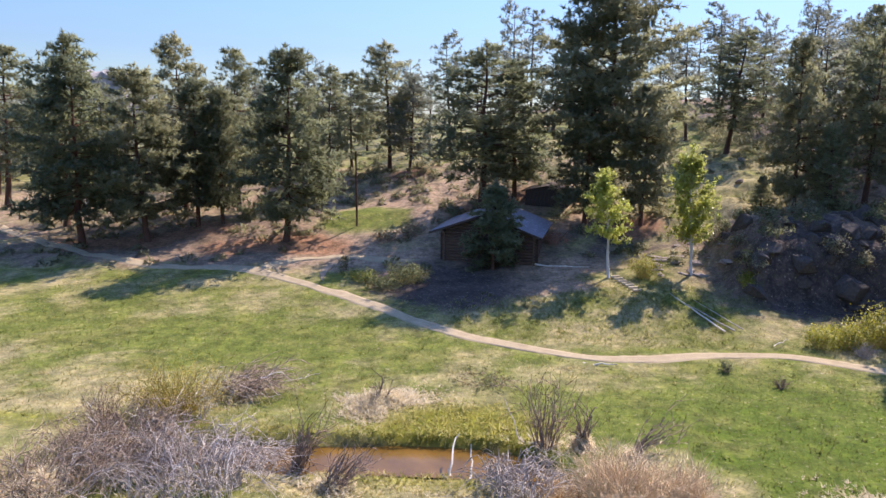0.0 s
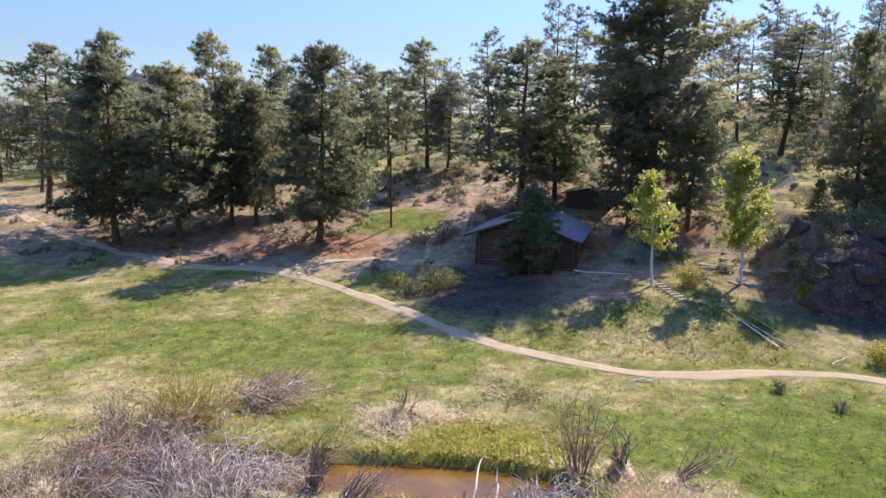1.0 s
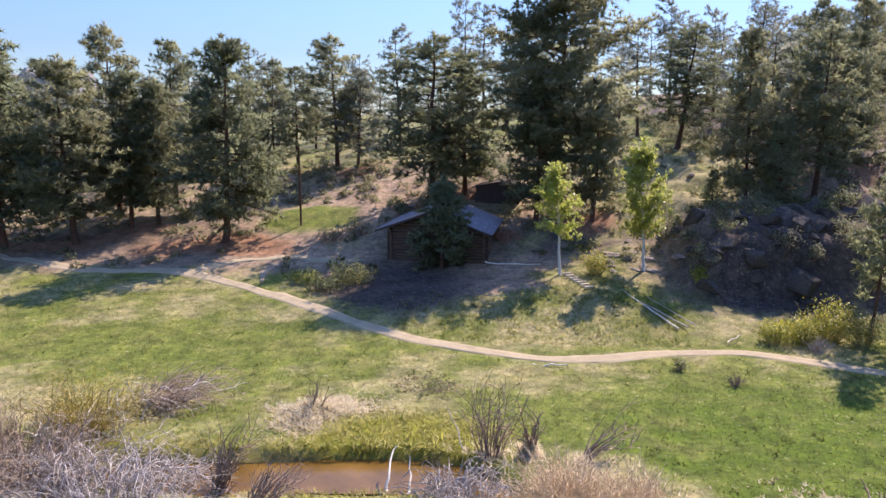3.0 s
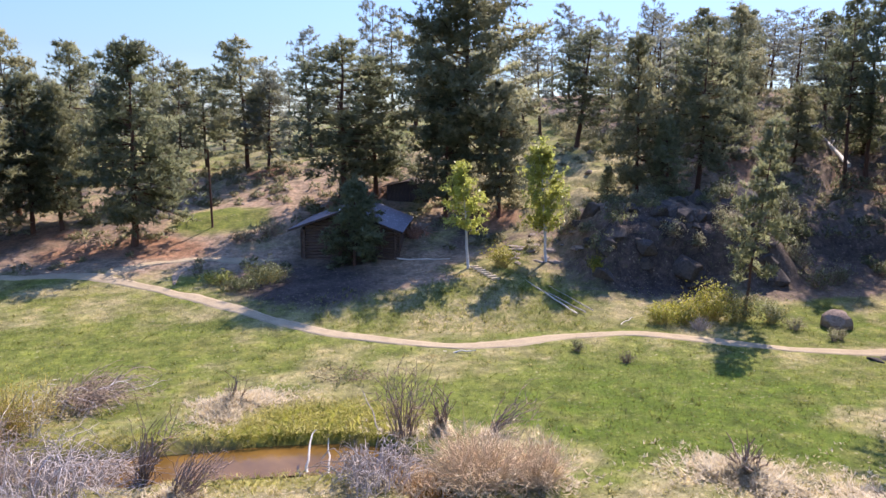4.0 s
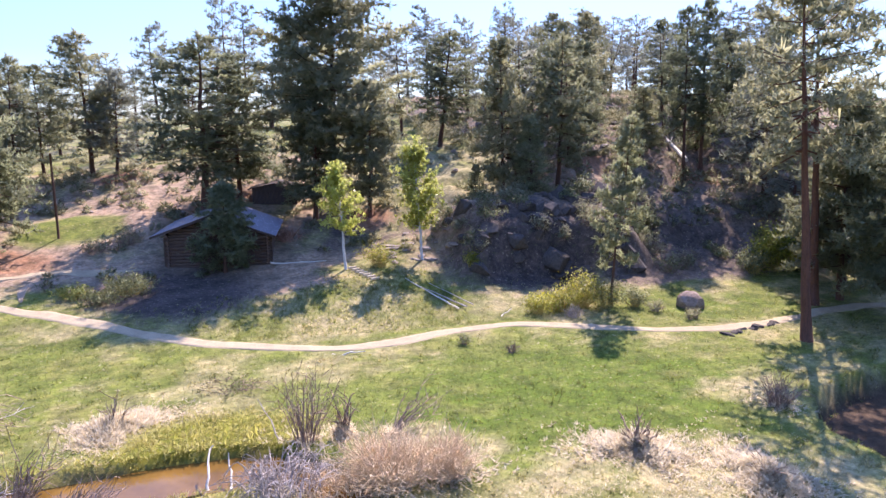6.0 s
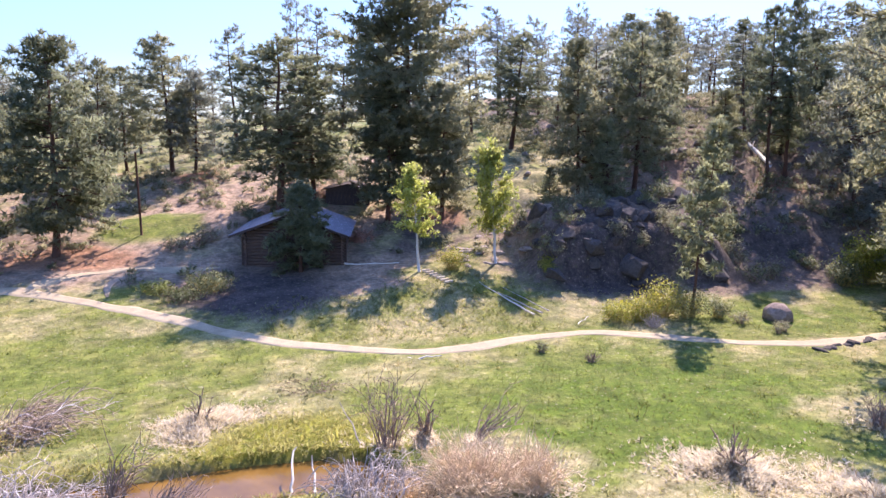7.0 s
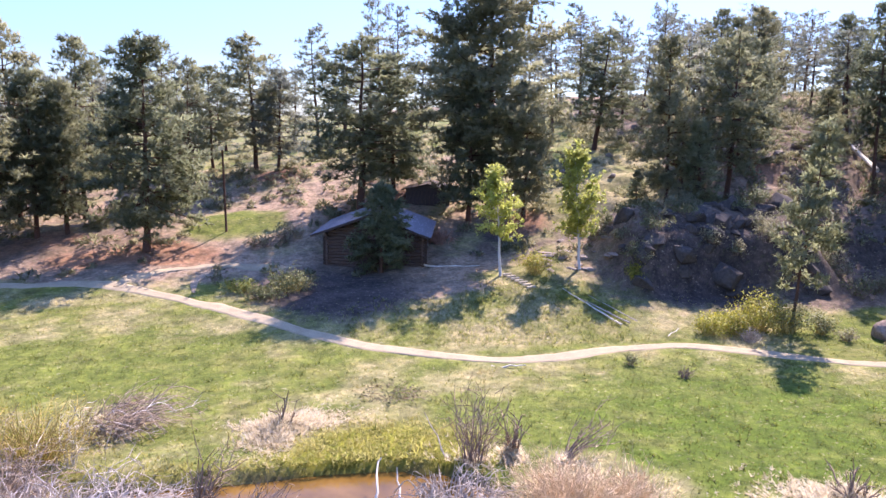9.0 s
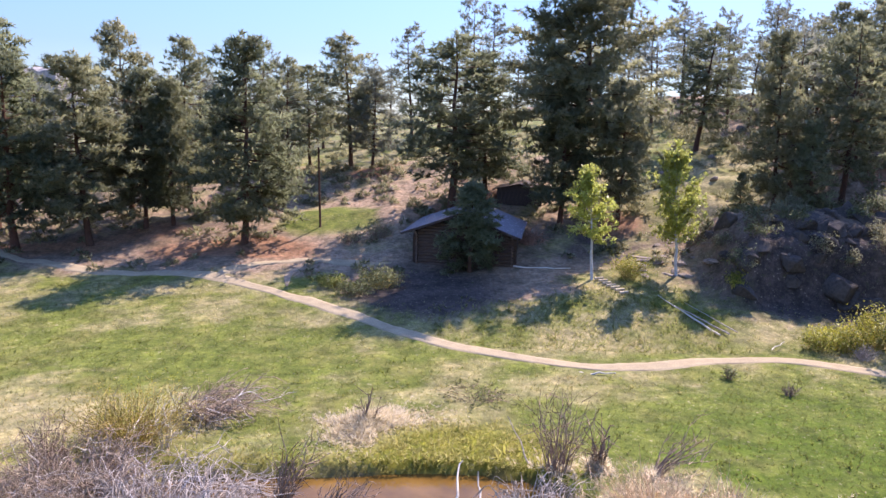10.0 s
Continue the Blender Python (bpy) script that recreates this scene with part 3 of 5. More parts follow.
def build_ground():
    xs, ys = grow(-26, 44, 0.36, 2600), grow(11, 62, 0.34, 2600)
    gx, gy = np.meshgrid(xs, ys)
    z = land(gx.ravel(), gy.ravel())
    v = np.stack([gx.ravel(), gy.ravel(), z], 1)
    nx, ny = len(xs), len(ys)
    i, j = np.meshgrid(np.arange(nx - 1), np.arange(ny - 1))
    p = (j * nx + i).ravel()
    me = raw_mesh("ground", v, np.stack([p, p + 1, p + nx + 1, p + nx], 1), GROUND, True)
    dry, lush, bare, mud, shade_litter = cover(v[:, 0], v[:, 1])
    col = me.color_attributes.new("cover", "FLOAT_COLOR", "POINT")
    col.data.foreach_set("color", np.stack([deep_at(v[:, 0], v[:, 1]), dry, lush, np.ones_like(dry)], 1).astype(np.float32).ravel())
    for name, val in (("soil", bare), ("mud", mud), ("shade_litter", shade_litter), ("duff", duff_at(v[:, 0], v[:, 1]))):
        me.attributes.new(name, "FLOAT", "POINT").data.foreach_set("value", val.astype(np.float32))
    tagged(put("ground", me), "grassy valley meadow rising into a bare wooded hillside", "ground", kind="structure")


def ribbon(name, line, width, label, seed, lift=0.022, mat=DIRT):
    """A worn earth path draped over the ground."""
    r = np.random.RandomState(seed)
    d = np.gradient(line, axis=0)
    d /= np.linalg.norm(d, axis=1)[:, None]
    nrm = np.stack([-d[:, 1], d[:, 0]], 1)
    n = len(line)
    s = np.arange(n)
    rows = []
    taper = np.minimum(1, 0.15 + np.minimum(s, n - 1 - s) / 4.0)
    for u in (-1.12, -0.95, -0.5, 0, 0.5, 0.95, 1.12):
        w = width * (1 + 0.16 * np.sin(s * 0.31 + seed) + 0.12 * np.sin(s * 0.83 + 2 * u) + 0.06 * r.normal(0, 1, n)) * taper
        q = line + nrm * (u * w)[:, None]
        drop = lift if abs(u) < 1 else -0.06
        rows.append(np.stack([q[:, 0], q[:, 1], land(q[:, 0], q[:, 1]) + drop - (0.015 if u == 0 else 0)], 1))
    v = np.stack(rows, 1).reshape(-1, 3)
    k = len(rows)
    i, j = np.meshgrid(np.arange(n - 1), np.arange(k - 1), indexing="ij")
    p = (i * k + j).ravel()
    me = raw_mesh(name, v, np.stack([p, p + k, p + k + 1, p + 1], 1), mat, True)
    tagged(put(name, me), label, "path", kind="structure")


build_ground()
ribbon("path", smooth_line(TRAIL, 0.4), 0.39, "pale trodden dirt trail winding along the foot of the hill", 1)
ribbon("path", smooth_line(SPUR, 0.4), 0.42, "pale dirt side trail leading to the log cabin", 2, 0.05)
ribbon("path", smooth_line(FAINT, 0.4), 0.24, "faint worn track across the grass bank", 3, 0.035, TRACK)


def build_water():
    line = smooth_line(CREEK, 1.0)
    d = np.gradient(line, axis=0)
    d /= np.linalg.norm(d, axis=1)[:, None]
    nrm = np.stack([-d[:, 1], d[:, 0]], 1)
    v = np.concatenate([np.c_[line + nrm * creek_edge(line[:, :1]), -0.32 - 0.95 * step_up(10, 16, line[:, 0])], np.c_[line - nrm * creek_edge(line[:, :1]), -0.32 - 0.95 * step_up(10, 16, line[:, 0])]])
    n = len(line)
    i = np.arange(n - 1)
    me = raw_mesh("water", v, np.stack([i + n, i + n + 1, i + 1, i], 1), WATER, True)
    tagged(put("water", me), "narrow muddy orange-brown creek between grassy banks", "creek", kind="structure")


build_water()


# ---- pines ----
def pine(name, seed, height, radius, bare, style, mat, bark, label, trunk_r=None):
    """A pine at the origin: a tapered trunk with limbs, and a crown of needle bunches."""
    r = np.random.RandomState(seed)
    top = base(name, pose(0, 0, 0), label, "pine tree", "pines of the valley wood")
    tr = trunk_r or 0.011 * height + 0.06
    wood = Tubes()
    n = 14
    u = np.linspace(0, 1, n)
    bend = np.cumsum(r.normal(0, 0.035, (n, 2)), 0) * height / 10
    bend *= 0.3 if style == "tall" else 1.0
    bend -= bend[0]
    axis = np.c_[bend, u * height]
    axis[0, 2] = -0.4
    rad = tr * (1 - u * 0.93)
    rad[0] *= 1.3
    wood.add(axis, rad, 8)

    def trunk_at(w):
        return np.array([np.interp(w, u, axis[:, 0]), np.interp(w, u, axis[:, 1]), w * height])

    cen, dirs, size = [], [], []
    gap = {"dense": 0.27, "open": 0.33, "sparse": 0.40, "young": 0.2, "big": 0.2, "thin": 0.52, "tall": 0.47, "slim": 0.31}[style]
    reach = {"dense": 0.16, "open": 0.24, "sparse": 0.35, "young": 0.12, "big": 0.25, "thin": 0.3, "tall": 0.26, "slim": 0.2}[style]
    z = bare * height
    while z < height * 0.97:
        w = z / height
        c = max(0.0, (w - bare) / (1 - bare))
        if style in ("dense", "young", "slim"):
            prof = (1 - c) ** {"dense": 0.62, "young": 0.8, "slim": 0.7}[style] * min(1, 0.6 + c * 3.0) + 0.10
        elif style == "big":
            prof = min(1, 0.62 + c * 1.5) * (1 - c ** 1.5) + 0.12
        elif style in ("sparse", "thin"):
            prof = 0.6 + 0.45 * math.sin(c * 3.0) - 0.25 * c
        else:
            prof = min(1, 0.6 + c * 1.5) * (1 - c ** 2.4) + 0.18
        for _ in range(r.randint(4, 7) if style != "sparse" else r.randint(3, 5)):
            az = r.uniform(0, 6.283)
            ln = radius * prof * r.uniform(0.6, 1.15)
            if style in ("open", "big", "sparse") and r.rand() < 0.16:
                ln *= 0.5
            el = radians((-20 if style != "big" else -10) + 46 * c + r.normal(0, 12))
            p0 = trunk_at(w)
            m = 4
            s = np.linspace(0, 1, m)
            out = np.stack([np.cos(az) * s * ln * math.cos(el), np.sin(az) * s * ln * math.cos(el), ln * (math.sin(el) * s + 0.07 * s ** 2.4)], 1)
            out += np.cumsum(r.normal(0, 0.03 * ln, (m, 3)), 0) * s[:, None]
            br = p0 + out
            wood.add(br, (tr * 0.28 * (1 - w * 0.7) * (0.5 + 0.5 * prof)) * (1 - 0.85 * s) + 0.006, 3)
            d = br[-1] - br[-2]
            d /= np.linalg.norm(d) + 1e-9
            for _k in range(max(3, int(ln * {"thin": 2.1, "sparse": 3.3, "big": 4.6, "dense": 4.6, "young": 5.0, "tall": 3.3}.get(style, 3.9)))):
                q = r.uniform(reach, 1.0)
                o = np.array([np.interp(q, s, br[:, k]) for k in range(3)])
                side = r.choice([-1, 1]) * r.uniform(0.3, 1.2)
                td = np.array([math.cos(az + side), math.sin(az + side), r.uniform(-0.25, 0.55)])
                tl = min((0.28 + 0.34 * (1 - q)) * ln * r.uniform(0.5, 1.0) + 0.15, 1.0)
                for e in np.linspace(0.4, 1, max(2, int(tl / 0.27))):
                    cen.append(o + td * tl * e)
                    dirs.append(td * 0.35 + d * 0.2 + np.array([0, 0, 0.35]))
                    size.append(r.uniform(0.75, 1.25))
            cen.append(br[-1])
            dirs.append(d)
            size.append(1.15)
            # the shaded inner twigs
            for q in r.uniform(0.25, 0.85, {"dense": 1, "big": 1, "tall": 1}.get(style, 0)):
                cen.append(p0 + (br[-1] - p0) * q + r.normal(0, 0.12, 3))
                dirs.append(r.normal(0, 0.6, 3))
                size.append(1.6 if style != "tall" else 2.2)
        z += gap * r.uniform(0.7, 1.3) * (0.7 + 0.05 * height)
    for _ in range(8):
        cen.append(trunk_at(0.985) + r.normal(0, 0.14, 3))
        dirs.append(np.array([0, 0, 1.0]))
        size.append(1.0)
    if style in ("dense", "open", "big", "young", "tall"):
        for _ in range(60):
            q = r.normal(0, 1, 3)
            q /= np.linalg.norm(q)
            cen.append(trunk_at(0.915) + q * r.uniform(0.4, 1) * np.array([0.34 * radius, 0.34 * radius, 0.065 * height]))
            dirs.append(q + np.array([0, 0, 0.6]))
            size.append(0.95)
    cen, dirs, size = np.array(cen), np.array(dirs), np.array(size)
    put("trunk", wood.mesh("trunk", bark), top)
    count = {"thin": 7, "big": 13, "young": 9, "sparse": 10}.get(style, 10)
    v, f = tufts(r, cen, dirs, (0.23 if style == "young" else 0.29) * size, count, 0.31 if style == "thin" else 0.27, 1.15)
    # each bunch is lit as a rounded clump that faces away from the trunk
    heart = np.repeat(cen, count * 3, 0)
    away = heart - np.c_[np.interp(heart[:, 2] / height, u, axis[:, 0]), np.interp(heart[:, 2] / height, u, axis[:, 1]), heart[:, 2]]
    away /= np.linalg.norm(away, axis=1)[:, None] + 0.3
    tip = np.repeat(v[2::3], 3, 0) - heart
    tip /= np.linalg.norm(tip, axis=1)[:, None] + 1e-9
    put("crown", raw_mesh("crown", v, f, mat, soft=tip * 0.75 + away * 0.55 + np.array([0, 0, 0.25])), top)
    return top


PINES = {
    "dense": [pine("pine_tree", 11, 12.0, 3.0, 0.17, "dense", NEEDLES, PINE_BARK, "dense dark green pine with branches near to the ground"),
              pine("pine_tree", 12, 11.0, 2.7, 0.18, "dense", NEEDLES, RED_BARK, "full olive green pine with a reddish trunk")],
    "open": [pine("pine_tree", 21, 12.0, 2.6, 0.30, "open", NEEDLES, PINE_BARK, "tall pine with a bare lower trunk and rounded crown"),
             pine("pine_tree", 22, 11.0, 2.3, 0.24, "open", NEEDLES, PINE_BARK, "pine with an uneven crown on the hillside"),
             pine("pine_tree", 23, 11.0, 2.8, 0.20, "open", NEEDLES_HAZE, PINE_BARK, "wide-branched pine on the pale slope")],
    "sparse": [pine("pine_tree", 31, 12.0, 2.2, 0.38, "sparse", NEEDLES_HAZE, PINE_BARK, "thin tall pine with a sparse top on the ridge"),
               pine("pine_tree", 32, 10.0, 2.4, 0.34, "sparse", NEEDLES_HAZE, PINE_BARK, "gappy wind-shaped pine on the ridge")],
    "young": [pine("pine_tree", 41, 6.5, 1.4, 0.08, "young", NEEDLES_YOUNG, PINE_BARK, "young light green pine with a pointed crown"),
              pine("pine_tree", 42, 9.5, 1.6, 0.27, "slim", NEEDLES_YOUNG, PINE_BARK, "slender young pine with a thin slanting trunk", 0.1),
              pine("pine_tree", 43, 5.6, 1.6, 0.14, "dense", NEEDLES_YOUNG, PINE_BARK, "bushy young pine growing against the log cabin", 0.11)],
    "thin": [pine("pine_tree", 35, 11.0, 2.3, 0.28, "thin", NEEDLES_HAZE, PINE_BARK, "hazy green pine in the wood on the ridge"),
             pine("pine_tree", 36, 10.0, 2.5, 0.10, "thin", NEEDLES_HAZE, PINE_BARK, "round-topped pine in the wood on the ridge")],
    "big": [pine("pine_tree", 51, 15.5, 4.1, 0.27, "big", NEEDLES, PINE_BARK, "very large dark pine with heavy layered limbs")],
    "tall": [pine("pine_tree", 61, 17.0, 3.2, 0.52, "tall", NEEDLES, RED_BARK, "very tall pine with a long bare red trunk", 0.26)],
}
PINE_SIZE = {"dense": [(12.0, 3.0), (11.0, 2.7)], "open": [(12.0, 2.6), (11.0, 2.3), (11.0, 2.8)], "sparse": [(12.0, 2.2), (10.0, 2.4)],
             "thin": [(11.0, 2.3), (10.0, 2.5)], "young": [(6.5, 1.4), (9.5, 1.6), (5.6, 1.6)], "big": [(15.5, 4.1)], "tall": [(17.0, 3.2)]}
# style, variant, x, y, height, radius, lean in degrees to the east
STAND = [
    ("open", 0, -39.08, 56.13, 13.2, 3.4, 2), ("dense", 1, -26.84, 45.97, 12.3, 3.7, 0), ("open", 1, -30.43, 50.15, 14.0, 3, 2),
    ("dense", 0, -22.47, 46.59, 11.9, 3.4, -2), ("dense", 1, -20.11, 49.53, 10.5, 2.5, 1), ("open", 1, -22.54, 53.39, 13.6, 2.6, 0),
    ("dense", 0, -18.41, 50.07, 9.9, 2.3, 1), ("open", 0, -18.43, 53.67, 12.3, 2.5, 0), ("dense", 0, -12.82, 46.68, 13.0, 3.5, 1),
    ("sparse", 0, -13.9, 58.1, 10.6, 1.8, 0), ("open", 1, -12.24, 57.83, 10.0, 1.8, 0), ("open", 0, -11.5, 64.5, 8.9, 2, 0),
    ("open", 1, -7.7, 62.5, 11.2, 2.7, -2), ("open", 2, -5.8, 61.2, 8.0, 2.1, 3), ("sparse", 0, -2.7, 69.7, 11.2, 2, -3),
    ("open", 1, 0.5, 50.3, 12.0, 3.7, 0), ("dense", 1, 3.0, 53.6, 10.2, 2.9, -2), ("sparse", 1, 4.1, 86, 14.6, 2.4, -1),
    ("sparse", 0, 5.8, 82.8, 13.4, 2.2, -1), ("big", 0, 9.5, 49.7, 18.6, 5.5, -2), ("dense", 1, 11.4, 47.8, 9.2, 2.2, 1),
    ("sparse", 1, 19.9, 69.8, 10.3, 2.4, -2), ("sparse", 0, 24.4, 75, 11.7, 2, -3), ("open", 1, 20.9, 60.8, 10.2, 2.8, 5),
    ("sparse", 1, 27, 69.8, 9.8, 2, -2), ("dense", 0, 20.4, 45.6, 11.2, 2.25, -3), ("open", 1, 26.7, 53.6, 9.1, 1.5, -4),
    ("young", 0, 21.8, 43.8, 5.4, 1.4, -3), ("open", 0, 28.6, 51.1, 10.7, 1.9, -6), ("dense", 0, 29.6, 51.6, 8.9, 1.9, 1),
    ("young", 0, 18.4, 45.7, 2.6, 0.8, 0), ("young", 1, 21.6, 33, 10.3, 1.45, 3.5), ("sparse", 1, 43.6, 71.5, 8.1, 2.2, 17),
    ("sparse", 0, 45, 66.6, 6.9, 1.6, 0), ("sparse", 0, 41, 55.9, 8.6, 1.7, -6), ("open", 0, 36.7, 46.9, 13.2, 2, -2),
    ("open", 1, 38.9, 47.8, 13.4, 2, -3), ("sparse", 1, 52.1, 60.7, 9.9, 2.3, 0), ("open", 1, 53.9, 58.6, 10.9, 2.6, 0),
    ("young", 2, 1.35, 41.3, 5.2, 1.7, 0), ("open", 1, 25.2, 46.4, 11.2, 2.5, 0), ("open", 2, 40.6, 39.5, 9.5, 2.6, 0), ("dense", 0, 46.5, 38.5, 10.0, 2.8, 0), ("sparse", 1, 22.8, 48.4, 10.5, 2.4, -2),
    ("dense", 1, 7.7, 48.6, 9.5, 2.6, 0),  ("open", 2, 41.5, 43.5, 11.0, 2.8, -2), ("open", 0, 45, 47, 12.0, 2.6, 0),
    ("open", 0, 33.5, 57.0, 10.5, 2.2, -2), ("open", 1, 36.5, 63.0, 10.0, 2.3, 0), ("dense", 1, 47.5, 55.5, 9.0, 2.3, 0), ("open", 2, 48.5, 50.5, 10.5, 2.6, 2),
    ("open", 1, 44.0, 60.5, 9.0, 2.2, 0), ("open", 0, 31.0, 60.0, 10.0, 2.1, 1), ("dense", 0, 34.2, 49.5, 6.0, 1.7, 0), ("young", 0, 40.5, 50.5, 5.0, 1.4, 0),
    ("tall", 0, 26.9, 24.5, 17.5, 3.0, -8), ("tall", 0, 32.4, 29.4, 17.0, 3.4, -6), ("dense", 0, 34.6, 29.6, 12.0, 3, -2), ("dense", 1, 38.8, 33.4, 10.0, 3.0, 0), ("dense", 0, 37.5, 32.0, 11.0, 3.2, 0), ("dense", 0, 32.6, 23.6, 13.5, 3.4, 0), ("dense", 1, 36.5, 27.0, 11.0, 3.0, 0),
]


def back_wood():
    """The wood on the ridge behind, thinning out to the west."""
    r = np.random.RandomState(15)
    rows = []
    while len(rows) < 100:
        x, y = (r.uniform(-62, 66), r.uniform(64, 100)) if len(rows) < 80 else (r.uniform(-58, -12), r.uniform(60, 84))
        if 9 < x < 20 and y < 76 or min(math.hypot(x - t[2], y - t[3]) for t in STAND + rows) < 3.6:
            continue
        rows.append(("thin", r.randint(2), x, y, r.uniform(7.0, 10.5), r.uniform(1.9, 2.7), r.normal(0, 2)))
    return rows


def plant():
    used = {}
    r = np.random.RandomState(5)
    for style, k, x, y, hgt, rad, lean in STAND + back_wood():
        src = PINES[style][k]
        h0, r0 = PINE_SIZE[style][k]
        turn = r.uniform(0, 6.283)
        m = Matrix.Translation((x, y, lz(x, y) - 0.05)) @ Matrix.Rotation(radians(lean), 4, "Y") @ Matrix.Rotation(turn, 4, "Z") @ Matrix.Diagonal((rad / r0, rad / r0, hgt / h0, 1))
        if (style, k) in used:
            copy_thing(src, m @ Matrix.Diagonal((*src.scale, 1)).inverted())
        else:
            src.matrix_basis = m
            used[style, k] = True


plant()


# ---- aspens ----
def aspen(seed, x, y, height, spread, lean, low, oval, limbs, label):
    r = np.random.RandomState(seed)
    top = base("aspen_tree", pose(x, y, lz(x, y), 0, lean, 0), label, "aspen tree", "aspens above the trail")
    wood = Tubes()
    u = np.linspace(0, 1, 10)
    ax = np.c_[np.cumsum(r.normal(0, 0.03, (10, 2)), 0), u * height]
    ax[0] = (0, 0, -0.3)
    wood.add(ax, 0.085 * (1 - 0.9 * u) + 0.008, 8)
    cen = []
    for _ in range(limbs):
        w = r.uniform(low, 0.97)
        c = (w - low) / (1 - low)
        prof = 0.25 + 0.8 * math.sin(3.14 * (0.26 + 0.68 * c)) if oval else (1.0 - 0.86 * c) * min(1, 0.7 + c * 3)
        ln = spread * prof * (r.uniform(0.45, 1.15) if oval else r.uniform(0.65, 1.05))
        az, el = r.uniform(0, 6.283), radians((18 if oval else 8) + 36 * c + r.normal(0, 10))
        s = np.linspace(0, 1, 5)
        o = np.array([np.interp(w, u, ax[:, 0]), np.interp(w, u, ax[:, 1]), w * height])
        b = o + np.stack([np.cos(az) * s * ln * math.cos(el), np.sin(az) * s * ln * math.cos(el), s * ln * math.sin(el) + 0.2 * ln * s * s], 1)
        wood.add(b, 0.028 * (1 - w * 0.6) * (1 - 0.85 * s) + 0.004, 4)
        for _j in range(int(5 + 9 * ln)):
            q = r.uniform(0.2, 1.05)
            knot = o + (b[-1] - o) * q + r.normal(0, 0.06 + 0.10 * q, 3)
            cen.extend(knot + r.normal(0, 0.075, (r.randint(9, 17), 3)))
    put("trunk", wood.mesh("trunk", ASPEN_BARK), top, "smooth whitish trunk and limbs")
    cen = np.array(cen)
    v, f = leaves(r, cen, 0.07)
    away = np.repeat(cen - np.array([0, 0, height * 0.62]), 4, 0) * [1, 1, 0.35]
    away /= np.linalg.norm(away, axis=1)[:, None] + 0.4
    put("crown", raw_mesh("crown", v, f, ASPEN_LEAF, soft=away + np.repeat(r.normal(0, 0.9, (len(cen), 3)), 4, 0) + [0, 0, 0.3]), top, "bright yellow-green spring leaves")
    return top


aspen(71, 7.95, 39.5, 6.0, 2.0, -4, 0.37, False, 44, "young aspen with yellow-green leaves and pale trunk")
aspen(72, 12.8, 40.15, 6.7, 1.5, -5, 0.25, True, 74, "taller aspen with yellow-green leaves beside the ledges")


# ---- bushes ----
W = "willow_bush"
def stems(r, n, radius, height, thick, lean=(0, 0), curl=0.25, forks=2, flop=0.0, segs=7, sides=3):
    """Many thin curved stems that spread from one root."""
    tb = Tubes()
    tips = []
    for _ in range(n):
        az, k = r.uniform(0, 6.283), math.sqrt(r.rand())
        root = np.array([math.cos(az), math.sin(az), 0]) * radius * k * (0.75 if flop else 0.3)
        turn = az + r.normal(0, 1.5 if flop else 0.5)
        far = radius * r.uniform(0.25, 0.9) * (1 if flop else k)
        end = root + np.array([math.cos(turn) * far + lean[0] * r.uniform(0.6, 1.1), math.sin(turn) * far + lean[1], height * r.uniform(0.45, 1.05) * (1 - 0.35 * k)])
        s = np.linspace(0, 1, segs)[:, None]
        wind = np.sin(s * r.uniform(3.5, 7.5, 3) + r.uniform(0, 6.283, 3)) * r.normal(0, (0.16 if flop else 0.05) * height, 3)
        pts = root + (end - root) * s + np.array([0, 0, 1]) * (curl + flop) * height * (s * (1 - s)) + wind * s + np.cumsum(r.normal(0, (0.05 if flop else 0.04) * height, (segs, 3)), 0) * s
        if flop:
            pts[:, 2] -= flop * height * s[:, 0] ** 3 * r.uniform(0.2, 1.2)
        pts[0, 2] = -0.1
        pts[1:, 2] = np.maximum(pts[1:, 2], 0.03)
        t = thick * r.uniform(0.6, 1.3)
        tb.add(pts, np.linspace(t, t * 0.3, segs), sides)
        tips.append(pts[-1])
        for _f in range(forks):
            i = r.randint(1, segs)
            o = pts[i]
            d = (pts[min(i + 1, segs - 1)] - pts[i - 1]) * r.uniform(0.4, 0.9) + r.normal(0, 0.13 * height, 3)
            q = np.stack([o, o + d * 0.5 + r.normal(0, 0.02, 3), o + d + np.array([0, 0, 0.04])])
            q[:, 2] = np.maximum(q[:, 2], 0.02)
            tb.add(q, [t * 0.55, t * 0.4, t * 0.2], sides)
            tips.append(q[-1])
    return tb, np.array(tips)


